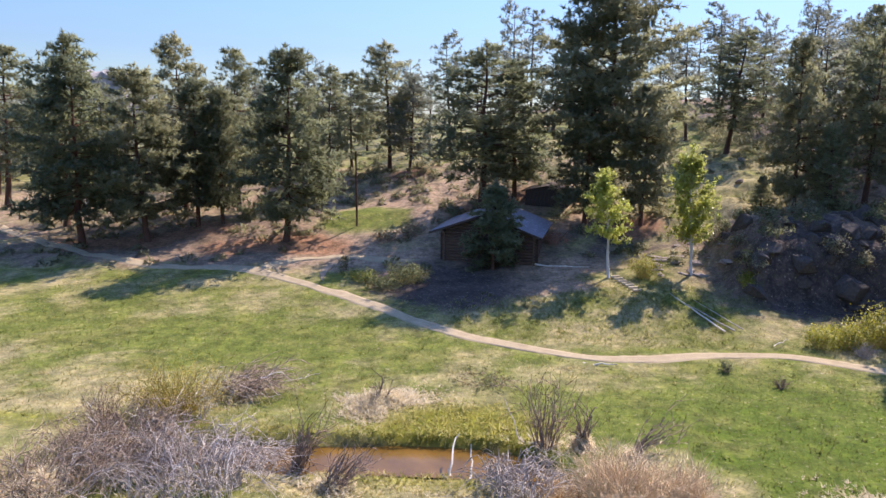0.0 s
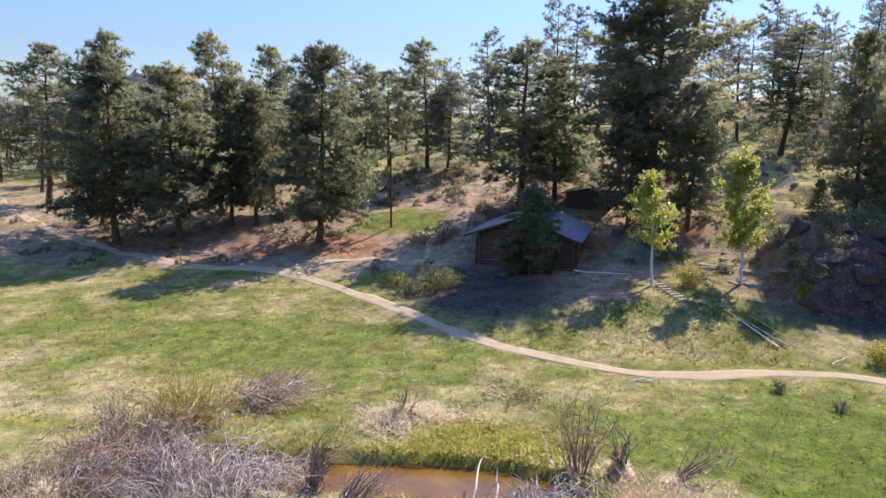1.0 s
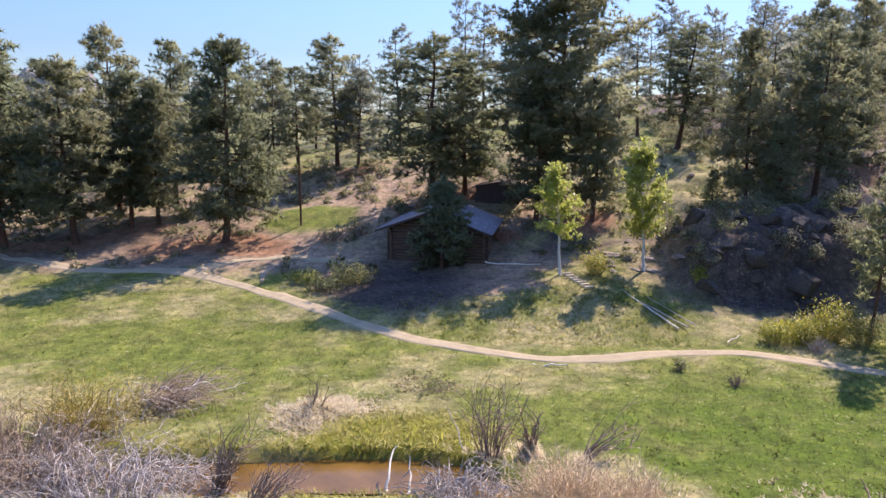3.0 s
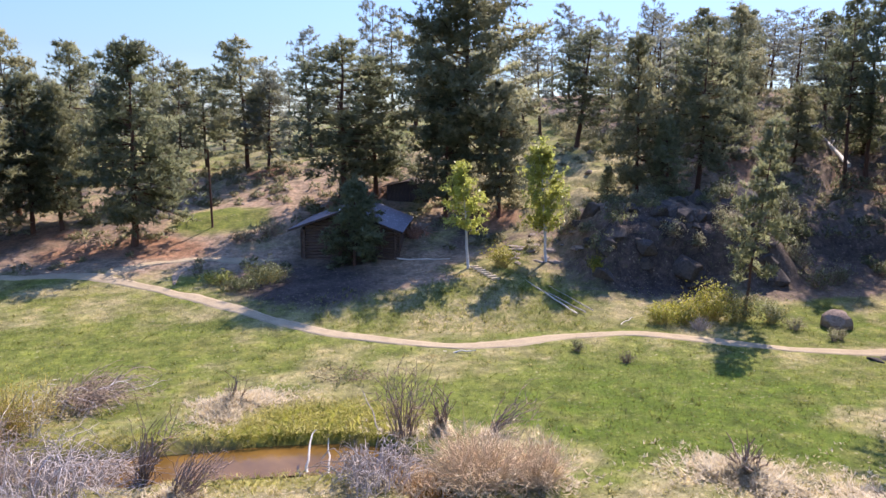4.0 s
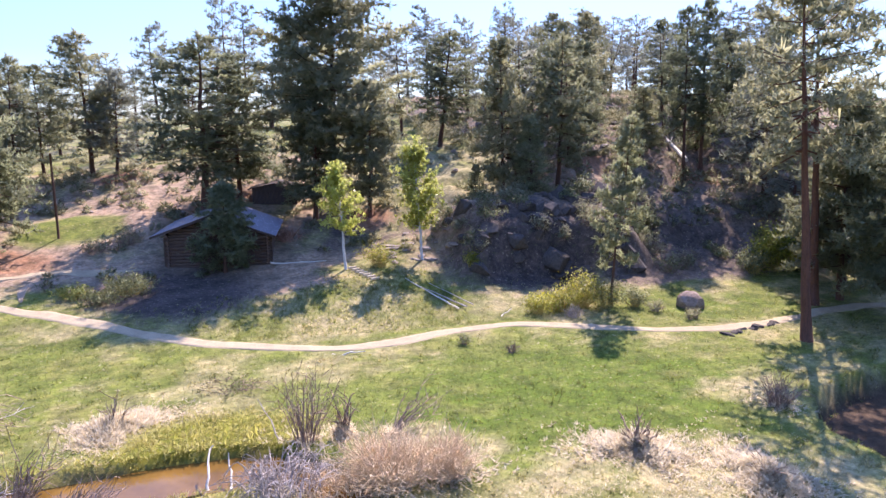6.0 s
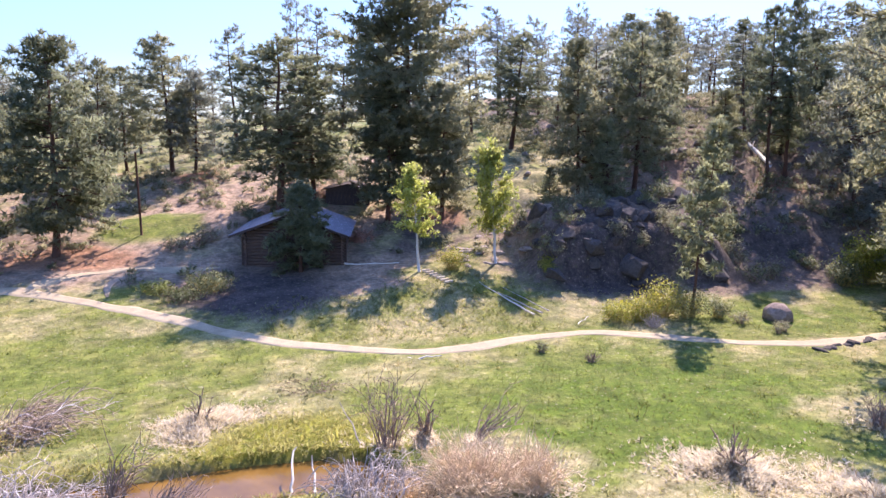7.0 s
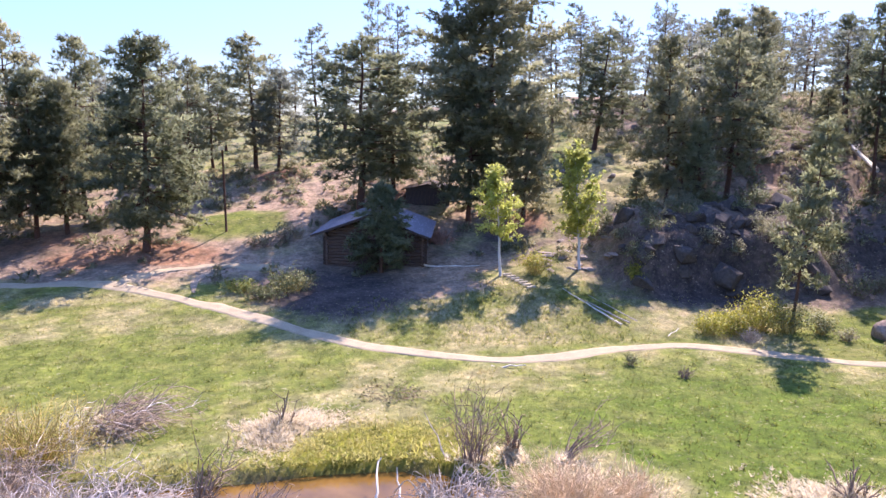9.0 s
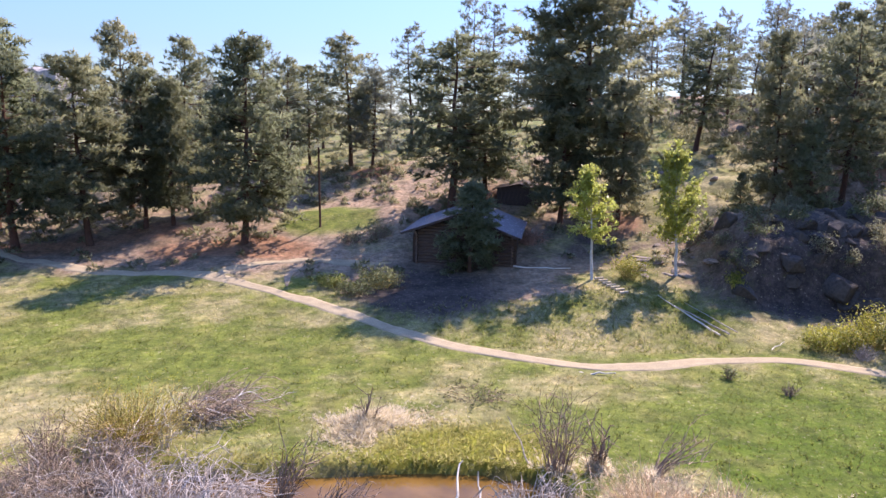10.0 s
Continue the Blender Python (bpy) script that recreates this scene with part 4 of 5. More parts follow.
def bush(name, seed, x, y, radius, height, n, thick, mat, label, category="bush", leaf=None, leaf_size=0.05, leaf_n=0, straw=0, skirt=1.15, lower=0.0, pale=0, heap=0.45, **kw):
    r = np.random.RandomState(seed)
    top = base(name, pose(x, y, lz(x, y) - lower), label, category, "willows along the creek" if name == W else "")
    tb, tips = stems(r, n, radius, height, thick, **kw)
    put("branchwork", tb.mesh("branchwork", mat), top)
    if pale:
        dead, _ = stems(r, pale // 2, radius, height * 0.95, thick, **kw)
        put("deadwood", dead.mesh("deadwood", PALE_TWIG), top, "bleached dead twigs")
    if leaf:
        c = np.repeat(tips, leaf_n, 0) + r.normal(0, 0.11 * height, (len(tips) * leaf_n, 3))
        c[:, 2] = np.maximum(c[:, 2], 0.03)
        v, f = leaves(r, c, leaf_size)
        away = np.repeat(c, 4, 0) * [1, 1, 1.3] / max(radius, height)
        put("foliage", raw_mesh("foliage", v, f, leaf, soft=away + np.repeat(r.normal(0, 0.35, (len(c), 3)), 4, 0) + [0, 0, 0.25]), top)
    if straw:
        an = r.uniform(0, 6.283, straw)
        lobe = 0.75 + 0.3 * np.sin(2 * an + seed) + 0.22 * np.sin(3 * an + 2 * seed) + 0.15 * np.sin(7 * an)
        near = np.clip(np.abs(r.normal(0, 0.65, straw)), 0, 1.7)
        k = near * radius * skirt * lobe
        c = np.stack([np.cos(an) * k, np.sin(an) * k, np.zeros(straw)], 1)
        mound = heap * np.exp(-(near / 0.5) ** 2) * min(1, straw / 700)
        c[:, 2] = land(c[:, 0] + x, c[:, 1] + y) - lz(x, y) + lower + mound * r.uniform(0.2, 1, straw)
        sweep = r.normal(0, 0.8, straw) + an
        d = np.stack([np.cos(sweep) * 0.7, np.sin(sweep) * 0.7, r.uniform(0.0, 0.6, straw)], 1)
        v, f = tufts(r, c, d, r.uniform(0.11, 0.27, straw) * (1.25 - 0.4 * near), 6, 0.18, 0.5)
        tagged(put("dry_grass", raw_mesh("dry_grass", v, f, STRAW, soft=r.normal(0, 0.35, (len(v) // 3, 3)).repeat(3, 0) + [0, 0, 1.0]), top), "bleached straw at the foot", kind="stuff")
    return top


bush(W, 101, -10.44, 19.55, 1.9, 1.9, 210, 0.016, BROWN_TWIG, "tangled leafless brownish willow thicket beside the creek", flop=0.55, straw=500, pale=40)
bush(W, 102, -10.04, 22.3, 2.1, 1.65, 330, 0.015, OLIVE_TWIG, "upright willow with olive-yellow budding twigs", leaf=YELLOW_LEAF, leaf_size=0.025, leaf_n=4, pale=14)
bush(W, 103, -7.69, 17.79, 2.1, 1.75, 220, 0.019, GREY_TWIG, "low tangled heap of bare grey willow twigs", flop=0.7, straw=140, pale=70)
bush(W, 104, -6.85, 19.4, 1.6, 1.65, 200, 0.017, GREY_TWIG, "bare grey willow leaning over the creek bank", flop=0.65, lean=(0.5, 0), pale=60)
bush(W, 105, -11.53, 16.79, 2.2, 1.5, 230, 0.016, BROWN_TWIG, "bleached brown twig thicket over dry grass", flop=0.6, straw=700, pale=40)
bush(W, 119, -9.52, 18.62, 1.7, 1.3, 170, 0.016, DARK_TWIG, "dark brown twigs mixed into grey willows", flop=0.5, straw=300, pale=34)
bush(W, 120, -11.88, 20.9, 1.0, 1.7, 46, 0.016, DARK_TWIG, "dark bare willow stems at the edge of the thicket", forks=3, straw=120)
bush(W, 106, -8.62, 24.32, 1.25, 1.25, 120, 0.022, BROWN_TWIG, "flattened brush of bare twigs swept to one side", lean=(1.5, 0.3), flop=0.6, forks=2, straw=700, skirt=1.3, pale=26)
bush(W, 107, -2.9, 23.9, 0.5, 1.15, 20, 0.03, DARK_TWIG, "dark bare stems standing in a pale straw clump", straw=5200, skirt=3.2, forks=1, heap=0.3)
bush(W, 108, -4.9, 19.3, 0.5, 2.5, 34, 0.030, DARK_TWIG, "narrow cluster of dark dead stems by the water", lean=(0.55, 0.1), forks=2, lower=-0.35)
bush(W, 109, -3.6, 18.21, 0.8, 1.4, 46, 0.024, DARK_TWIG, "broken dark stems in dry grass on the bank", lean=(0.8, 0.3), straw=420, forks=2)
bush(W, 110, 2.9, 21, 1.2, 2.8, 30, 0.021, DARK_TWIG, "fan of slender upright bare willow stems", straw=160, forks=4)
bush(W, 111, 4.15, 21.15, 0.45, 1.75, 16, 0.034, DARK_TWIG, "small dark willow with upright prongs", forks=2, straw=600)
bush(W, 112, 5.7, 20.8, 0.35, 1.55, 15, 0.026, DARK_TWIG, "dark willow stems leaning over the meadow", lean=(1.5, 0.5), forks=3, straw=120)
bush(W, 113, 4.8, 17.9, 1.9, 1.6, 520, 0.014, TAN_TWIG, "rounded leafless willow of fine tan twigs", forks=3, straw=500)
bush(W, 114, 6.5, 17.6, 1.4, 1.35, 300, 0.014, TAN_TWIG, "low tan willow with many fine twigs", forks=3, straw=300)
bush(W, 115, 1.9, 18.4, 1.35, 0.95, 130, 0.022, GREY_TWIG, "fallen tangle of silvery bare twigs", flop=0.8, straw=90, lower=-0.3)
bush(W, 137, 3.3, 18.2, 1.1, 1.3, 150, 0.016, TAN_TWIG, "tan willow twigs hanging over the creek", flop=0.35, straw=260, lower=-0.3)
bush(W, 116, 12.7, 17.3, 0.62, 1.15, 30, 0.045, DARK_TWIG, "dark bare stems in a patch of bleached straw", straw=3000, skirt=3.4, forks=1, heap=0.4)
bush(W, 117, 19.6, 18.7, 1.0, 1.4, 60, 0.022, DARK_TWIG, "dark leafless bush at the shaded creek bank", forks=2, straw=160)
bush(W, 118, 15.2, 14.6, 1.0, 1.1, 14, 0.03, DARK_TWIG, "sparse dark stems standing in bleached straw", straw=3000, skirt=2.2, forks=1)
bush("shrub", 140, 0.9, 26.6, 1.1, 0.22, 60, 0.012, DARK_TWIG, "low matted brown-green scrub in the meadow turf", leaf=SHRUB_LEAF, leaf_size=0.035, leaf_n=3, flop=0.5)
bush("shrub", 121, 11.2, 28.7, 0.35, 0.5, 40, 0.012, DARK_TWIG, "small dark shrub in the meadow beside the trail", leaf=SHRUB_LEAF, leaf_size=0.03, leaf_n=4)
bush("shrub", 122, 12.9, 27.2, 0.45, 0.55, 50, 0.012, DARK_TWIG, "small bare shrub in green meadow grass")
bush("shrub", 123, 18.0, 32.4, 1.1, 1.2, 90, 0.012, OLIVE_TWIG, "yellow-green leafing shrub below the dark rocks", leaf=YELLOW_LEAF, leaf_size=0.05, leaf_n=6)
bush("shrub", 124, 19.6, 32.8, 1.2, 1.7, 110, 0.012, OLIVE_TWIG, "large yellow leafing shrub below the dark rocks", leaf=YELLOW_LEAF, leaf_size=0.05, leaf_n=7)
bush("shrub", 125, 16.7, 32.3, 0.8, 0.9, 70, 0.012, OLIVE_TWIG, "low green-yellow shrub beside the trail", leaf=YELLOW_LEAF, leaf_size=0.045, leaf_n=6)
bush("shrub", 126, 18.2, 31.2, 0.7, 0.8, 80, 0.012, GREY_TWIG, "rounded grey leafless shrub by the trail", forks=3)
bush("shrub", 127, -4.81, 38.08, 1.2, 0.6, 90, 0.012, DARK_TWIG, "brown-green bush on the bank below the cabin", leaf=SHRUB_LEAF, leaf_size=0.05, leaf_n=6)
bush("shrub", 128, -6.36, 39.53, 1.1, 0.55, 90, 0.012, OLIVE_TWIG, "low green bush beside the side trail", leaf=GRASS_LEAF, leaf_size=0.05, leaf_n=6)
bush("shrub", 129, -3.61, 38.98, 1.5, 1.1, 100, 0.012, OLIVE_TWIG, "dark green bush in the shade of the cabin", leaf=SHRUB_LEAF, leaf_size=0.045, leaf_n=8)
bush("shrub", 130, 9.9, 39.4, 1.0, 1.3, 100, 0.012, OLIVE_TWIG, "yellow-green shrub beside the timber steps", leaf=YELLOW_LEAF, leaf_size=0.04, leaf_n=6)
bush("shrub", 131, 35.3, 35.4, 1.4, 2.5, 120, 0.014, OLIVE_TWIG, "tall bright green shrub at the foot of the slope", leaf=YELLOW_LEAF, leaf_size=0.07, leaf_n=12)
bush("shrub", 149, 36.7, 35.6, 1.1, 2.0, 90, 0.014, OLIVE_TWIG, "bright yellow-green shrub behind the red-trunked pines", leaf=YELLOW_LEAF, leaf_size=0.07, leaf_n=12)
bush("shrub", 132, 33.5, 35.3, 1.1, 1.5, 90, 0.014, OLIVE_TWIG, "green leafing shrub at the foot of the slope", leaf=SHRUB_LEAF, leaf_size=0.055, leaf_n=8)
bush("shrub", 133, 14.9, 37.4, 0.5, 0.8, 40, 0.012, OLIVE_TWIG, "small bright shrub among shaded rocks", leaf=YELLOW_LEAF, leaf_size=0.045, leaf_n=7)

bush("shrub", 141, 23, 30.9, 0.55, 0.6, 40, 0.012, DARK_TWIG, "small grey-green shrub beside the boulder", leaf=SAGE, leaf_size=0.035, leaf_n=5)
bush("shrub", 142, 23.8, 29, 0.3, 0.5, 26, 0.012, DARK_TWIG, "small upright shrub at the edge of the trail", leaf=SAGE, leaf_size=0.03, leaf_n=5)
bush("shrub", 143, 24.3, 29.2, 0.3, 0.45, 26, 0.012, DARK_TWIG, "small upright shrub at the edge of the trail", leaf=SAGE, leaf_size=0.03, leaf_n=5)
bush("shrub", 144, 20.9, 32.3, 1.1, 1.5, 80, 0.012, OLIVE_TWIG, "dark green shrub at the foot of a young pine", leaf=SHRUB_LEAF, leaf_size=0.045, leaf_n=7)
bush("shrub", 145, 22.4, 32, 0.8, 1.0, 60, 0.012, OLIVE_TWIG, "dark green shrub at the foot of a young pine", leaf=SHRUB_LEAF, leaf_size=0.045, leaf_n=7)
bush("shrub", 146, -4.32, 47.18, 1.1, 0.9, 60, 0.014, DARK_TWIG, "dark scrubby bush behind the log cabin", leaf=SAGE, leaf_size=0.045, leaf_n=5)
bush("shrub", 147, -5.99, 46.36, 1.2, 0.8, 60, 0.014, DARK_TWIG, "dark scrubby bush beside the log cabin", leaf=SAGE, leaf_size=0.045, leaf_n=5)
bush("brush_pile", 148, 5.4, 46.0, 1.0, 0.95, 80, 0.026, RED_TWIG, "heap of reddish dead branches behind the cabin", "brush", flop=0.5)
bush(W, 134, -9.02, 22.09, 0.9, 1.7, 12, 0.022, PALE_WOOD, "few crooked bleached stems rising from the thicket", forks=2)
bush(W, 135, -10.04, 20.88, 1.2, 1.8, 12, 0.022, PALE_WOOD, "few crooked bleached stems rising from the thicket", forks=2)
bush(W, 136, -9.03, 23.93, 0.7, 1.4, 9, 0.02, PALE_WOOD, "thin pale stems beside flattened brush", forks=2)


_r = np.random.RandomState(19)
for _i in range(34):
    _x, _y = _r.uniform(14.5, 30), _r.uniform(37.5, 43.5)
    bush("shrub", 500 + _i, _x, _y, _r.uniform(0.5, 1.0), _r.uniform(0.6, 1.2), 26, 0.012, DARK_TWIG, "dark scrubby bush growing among shaded rocks", leaf=SAGE if _i % 2 else SHRUB_LEAF, leaf_size=0.05, leaf_n=8)
for _i in range(22):
    _x, _y = _r.uniform(26, 48), _r.uniform(35, 48)
    bush("shrub", 540 + _i, _x, _y, _r.uniform(0.6, 1.2), _r.uniform(0.6, 1.4), 28, 0.012, DARK_TWIG, "scrubby green bush on the rocky wooded slope", leaf=SHRUB_LEAF if _i % 3 else SAGE, leaf_size=0.055, leaf_n=8)


# ---- rocks ----
def rock(seed, x, y, sx, sy, sz, label, sink=0.3, name="boulder", mat=ROCK):
    """An angular weathered rock, cut by random planes."""
    r = np.random.RandomState(seed)
    bm = bmesh.new()
    if name == "rock":
        q = r.normal(0, 1, (15, 3))
        q /= np.max(np.abs(q), axis=1)[:, None] ** 0.6 * np.linalg.norm(q, axis=1)[:, None] ** 0.4
        for p in q * r.uniform(0.75, 1.0, (15, 1)):
            bm.verts.new(p)
        hull = bmesh.ops.convex_hull(bm, input=bm.verts)
        bmesh.ops.delete(bm, geom=[g for g in hull["geom_interior"] if isinstance(g, bmesh.types.BMVert)], context="VERTS")
        bmesh.ops.bevel(bm, geom=bm.edges[:], offset=0.05, segments=1, affect="EDGES")
    else:
        bmesh.ops.create_icosphere(bm, subdivisions=3, radius=1.0)
        cuts = [(Vector(r.normal(0, 1, 3)).normalized(), r.uniform(0.72, 0.92)) for _ in range(16)]
        for v in bm.verts:
            for nrm, k in cuts:
                over = v.co.dot(nrm) - k
                if over > 0:
                    v.co -= nrm * over * 0.92
            v.co *= 1 + 0.05 * noise.noise(v.co * 2.2 + Vector((seed, 0, 0))) + 0.03 * noise.noise(v.co * 6 + Vector((0, seed, 0)))
    bmesh.ops.scale(bm, vec=(sx, sy, sz), verts=bm.verts)
    me = bpy.data.meshes.new(name)
    bm.to_mesh(me)
    bm.free()
    me.materials.append(mat)
    ob = put(name, me)
    ob.matrix_basis = pose(x, y, lz(x, y) + sz * (1 - 2 * sink), r.normal(0, 8), r.normal(0, 8), r.uniform(0, 360))
    return tagged(ob, label, "rock", "rocks of the slope" if name == "rock" else "")


rock(8, 25.3, 31.0, 0.8, 0.72, 0.7, "single rounded grey-brown boulder lying in green grass", 0.36, "boulder", BOULDER)
_r = np.random.RandomState(9)
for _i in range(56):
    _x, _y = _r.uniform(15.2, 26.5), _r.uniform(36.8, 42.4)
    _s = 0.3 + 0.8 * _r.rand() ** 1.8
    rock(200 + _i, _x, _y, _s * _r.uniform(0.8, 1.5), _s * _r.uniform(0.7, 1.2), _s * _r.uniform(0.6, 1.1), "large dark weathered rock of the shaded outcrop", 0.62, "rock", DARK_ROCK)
for _i in range(24):
    _x, _y = _r.uniform(10.2, 15), _r.uniform(40, 44.5)
    _s = _r.uniform(0.16, 0.4)
    rock(300 + _i, _x, _y, _s * _r.uniform(1.3, 2.4), _s, _s * _r.uniform(0.35, 0.6), "flat sunlit ledge rock beside the aspen", 0.58, "rock")
for _i in range(120):
    _x, _y = (_r.uniform(15, 56), _r.uniform(43, 66)) if _i < 98 else (_r.uniform(-14, 4), _r.uniform(51, 62))
    _s = _r.uniform(0.2, 0.75) ** 1.4 * (0.75 if _i < 98 and (_x > 20 or _y > 48) else 0.45)
    rock(400 + _i, _x, _y, _s * _r.uniform(0.8, 1.6), _s, _s * _r.uniform(0.5, 0.9), "weathered rock lying on the wooded slope", 0.3, "rock")

for _i in range(10):
    _x, _s = 24.0 + 0.42 * _i + _r.normal(0, 0.1), _r.uniform(0.12, 0.24)
    rock(600 + _i, _x, 26.5 + 0.09 * _i + _r.normal(0, 0.06), _s * 2.0, _s, _s, "small brown stone along the eroded edge of the trail", 0.6, "rock", DARK_ROCK)


# ---- cabin ----
def log_between(name, a, b, rad, mat, parent, label="", sides=9, taper=0.9):
    tb = Tubes()
    a, b = np.array(a, float), np.array(b, float)
    s = np.linspace(0, 1, 5)[:, None]
    tb.add(a + (b - a) * s + np.sin(s * 3.14) * np.array([0, 0, 0.008]), rad * (1 - (1 - taper) * s[:, 0]), sides)
    return put(name, tb.mesh(name, mat), parent, label)


def cabin():
    x0, x1, y0, y1 = -2.65, 3.05, 0.0, 5.45
    wall, rise, d = 1.9, 1.03, 0.185
    cx, cy, eave = 0.885, 42.79, 3.5
    slope = math.atan2(1.275, eave)
    top = base("log_cabin", pose(cx, cy, 1.42, 0, 0, -10.5), "small dark log cabin with grey gable roof", "cabin")
    r = np.random.RandomState(77)
    n = int(wall / d)
    for k in range(n):
        z = d * (k + 0.5)
        e = 0.22
        for (a, b, lift) in (((x0 - e, y0, z), (x1 + e, y0, z), 0), ((x0 - e, y1, z), (x1 + e, y1, z), 0), ((x0, y0 - e, z), (x0, y1 + e, z), d / 2), ((x1, y0 - e, z), (x1, y1 + e, z), d / 2)):
            j = r.normal(0, 0.01, 3)
            log_between("log", np.add(a, (0, j[0], lift)), np.add(b, (0, j[1], lift)), 0.103 + r.normal(0, 0.006), OLD_LOG, top, taper=r.uniform(0.9, 1.05))
    k = 0
    while True:
        z = n * d + d * (k + 0.5)
        w = (wall + rise + 0.14 - z) / math.tan(slope)
        if w < 0.3:
            break
        for y in (y0, y1):
            log_between("log", (max(-w, x0 - 0.1), y, z), (min(w, x1 + 0.1), y, z), 0.1, OLD_LOG, top)
        k += 1
    for (sx, sy, px, py) in ((x1 - x0, 0.05, (x0 + x1) / 2, y0), (x1 - x0, 0.05, (x0 + x1) / 2, y1), (0.05, y1 - y0, x0, (y0 + y1) / 2), (0.05, y1 - y0, x1, (y0 + y1) / 2)):
        part("chinking", box_bm(sx, sy, wall), CHINK, top, "", pose(px, py, wall / 2))
    for s, name in ((-1, "roof"), (1, "roof")):
        run = eave / math.cos(slope)
        roof = new(name)
        roof.parent = top
        roof.matrix_basis = pose(0, -0.65, wall + rise + 0.30) @ pose(0, 0, 0, 0, s * math.degrees(slope), 0)
        deck = part("deck", box_bm(run, y1 - y0 + 1.3, 0.05, 0.008), OLD_PLANK, roof, "", pose(s * run / 2, (y1 - y0 + 1.3) / 2, 0))
        for i in range(6):
            w = run / 6
            part("roofing_strip", box_bm(w + 0.06, y1 - y0 + 1.38, 0.014, 0.004), ROOFING, roof, "", pose(s * (w * (i + 0.5)), (y1 - y0 + 1.3) / 2 + r.normal(0, 0.012), 0.036 + 0.006 * (5 - i), 0, s * 0.7, 0))
        part("fascia", box_bm(run, 0.04, 0.13, 0.006), OLD_PLANK, roof, "", pose(s * run / 2, -0.022, -0.02))
    for x, z in ((x0, wall + 0.13), (0, wall + rise + 0.13), (x1, wall + 0.02)):
        log_between("purlin", (x, y0 - 0.55, z), (x, y1 + 0.5, z), 0.085, OLD_LOG, top)
    part("foundation", box_bm(x1 - x0 + 0.1, y1 - y0 + 0.1, 0.7), ROCK, top, "rough stone footing", pose((x0 + x1) / 2, (y0 + y1) / 2, -0.36))


cabin()


def shed():
    top = base("shed", pose(5.25, 51.3, lz(5.25, 51.3) - 0.5, 0, 0, -14), "small dark plank shed with shallow gable roof", "shed")
    w, l, hgt, rise = 3.1, 2.8, 1.6, 0.36
    r = np.random.RandomState(6)
    for x in (-w / 2, w / 2):
        for i in range(10):
            part("plank", box_bm(0.035, l / 10 - 0.008, hgt + 0.1, 0.003), OLD_PLANK, top, "", pose(x, l / 10 * (i + 0.5), (hgt + 0.1) / 2 + r.normal(0, 0.01)))
    for y in (0, l):
        for i in range(11):
            x = -w / 2 + w / 11 * (i + 0.5)
            hh = hgt + rise * (1 - abs(x) / (w / 2))
            part("plank", box_bm(w / 11 - 0.008, 0.035, hh, 0.003), OLD_PLANK, top, "", pose(x, y, hh / 2))
    for s in (-1, 1):
        a = math.atan2(rise, w / 2)
        run = w / 2 / math.cos(a) + 0.3
        part("roof", box_bm(run, l + 0.7, 0.06, 0.008), OLD_PLANK, top, "dark weathered board roof", pose(0, l / 2, hgt + rise + 0.06) @ pose(0, 0, 0, 0, s * math.degrees(a), 0) @ pose(s * run / 2, 0, 0))


shed()


# ---- pole, steps, logs and sticks ----
def utility_pole():
    x, y = -8.32, 49.16
    top = base("utility_pole", pose(x, y, lz(x, y)), "thin brown wooden pole standing in a green patch", "pole")
    log_between("shaft", (0, 0, -0.3), (-0.08, 0, 5.3), 0.085, PINE_BARK, top, taper=0.75)
    return top


utility_pole()


def steps():
    top = base("timber_steps", pose(0, 0, 0), "short flight of pale timber steps down the bank", "steps")
    a, b = np.array([8.3, 39.4]), np.array([9.1, 37.2])
    d = (b - a) / np.linalg.norm(b - a)
    ang = math.degrees(math.atan2(d[1], d[0]))
    for i in range(7):
        p = a + (b - a) * i / 6
        part("step", box_bm(0.13, 0.55, 0.12, 0.015), STEP_WOOD, top, "", pose(p[0], p[1], lz(*p) + 0.10, 0, 0, ang))


steps()


def fallen(name, a, b, rad, mat, label, za=0.1, zb=0.1, branches=0, seed=0, category="log"):
    """A fallen or leaning trunk between two places of the ground."""
    r = np.random.RandomState(seed)
    pa, pb = np.array([a[0], a[1], lz(*a) + za]), np.array([b[0], b[1], lz(*b) + zb])
    top = base(name, pose(*pa), label, category)
    tb = Tubes()
    s = np.linspace(0, 1, 8)[:, None]
    line = (pb - pa) * s + np.cumsum(r.normal(0, min(rad, 0.05) * (0.3 if "pole" in label else 1), (8, 3)), 0)
    tb.add(line, rad * (1 - 0.6 * s[:, 0]), 7)
    for _ in range(branches):
        k = r.randint(2, 8)
        tb.add(np.stack([line[k], line[k] + r.normal(0, 0.25, 3) + [0, 0, 0.15], line[k] + r.normal(0, 0.4, 3) + [0, 0, 0.3]]), [rad * 0.35, rad * 0.2, rad * 0.1], 4)
    put("wood", tb.mesh("wood", mat), top)
    return top


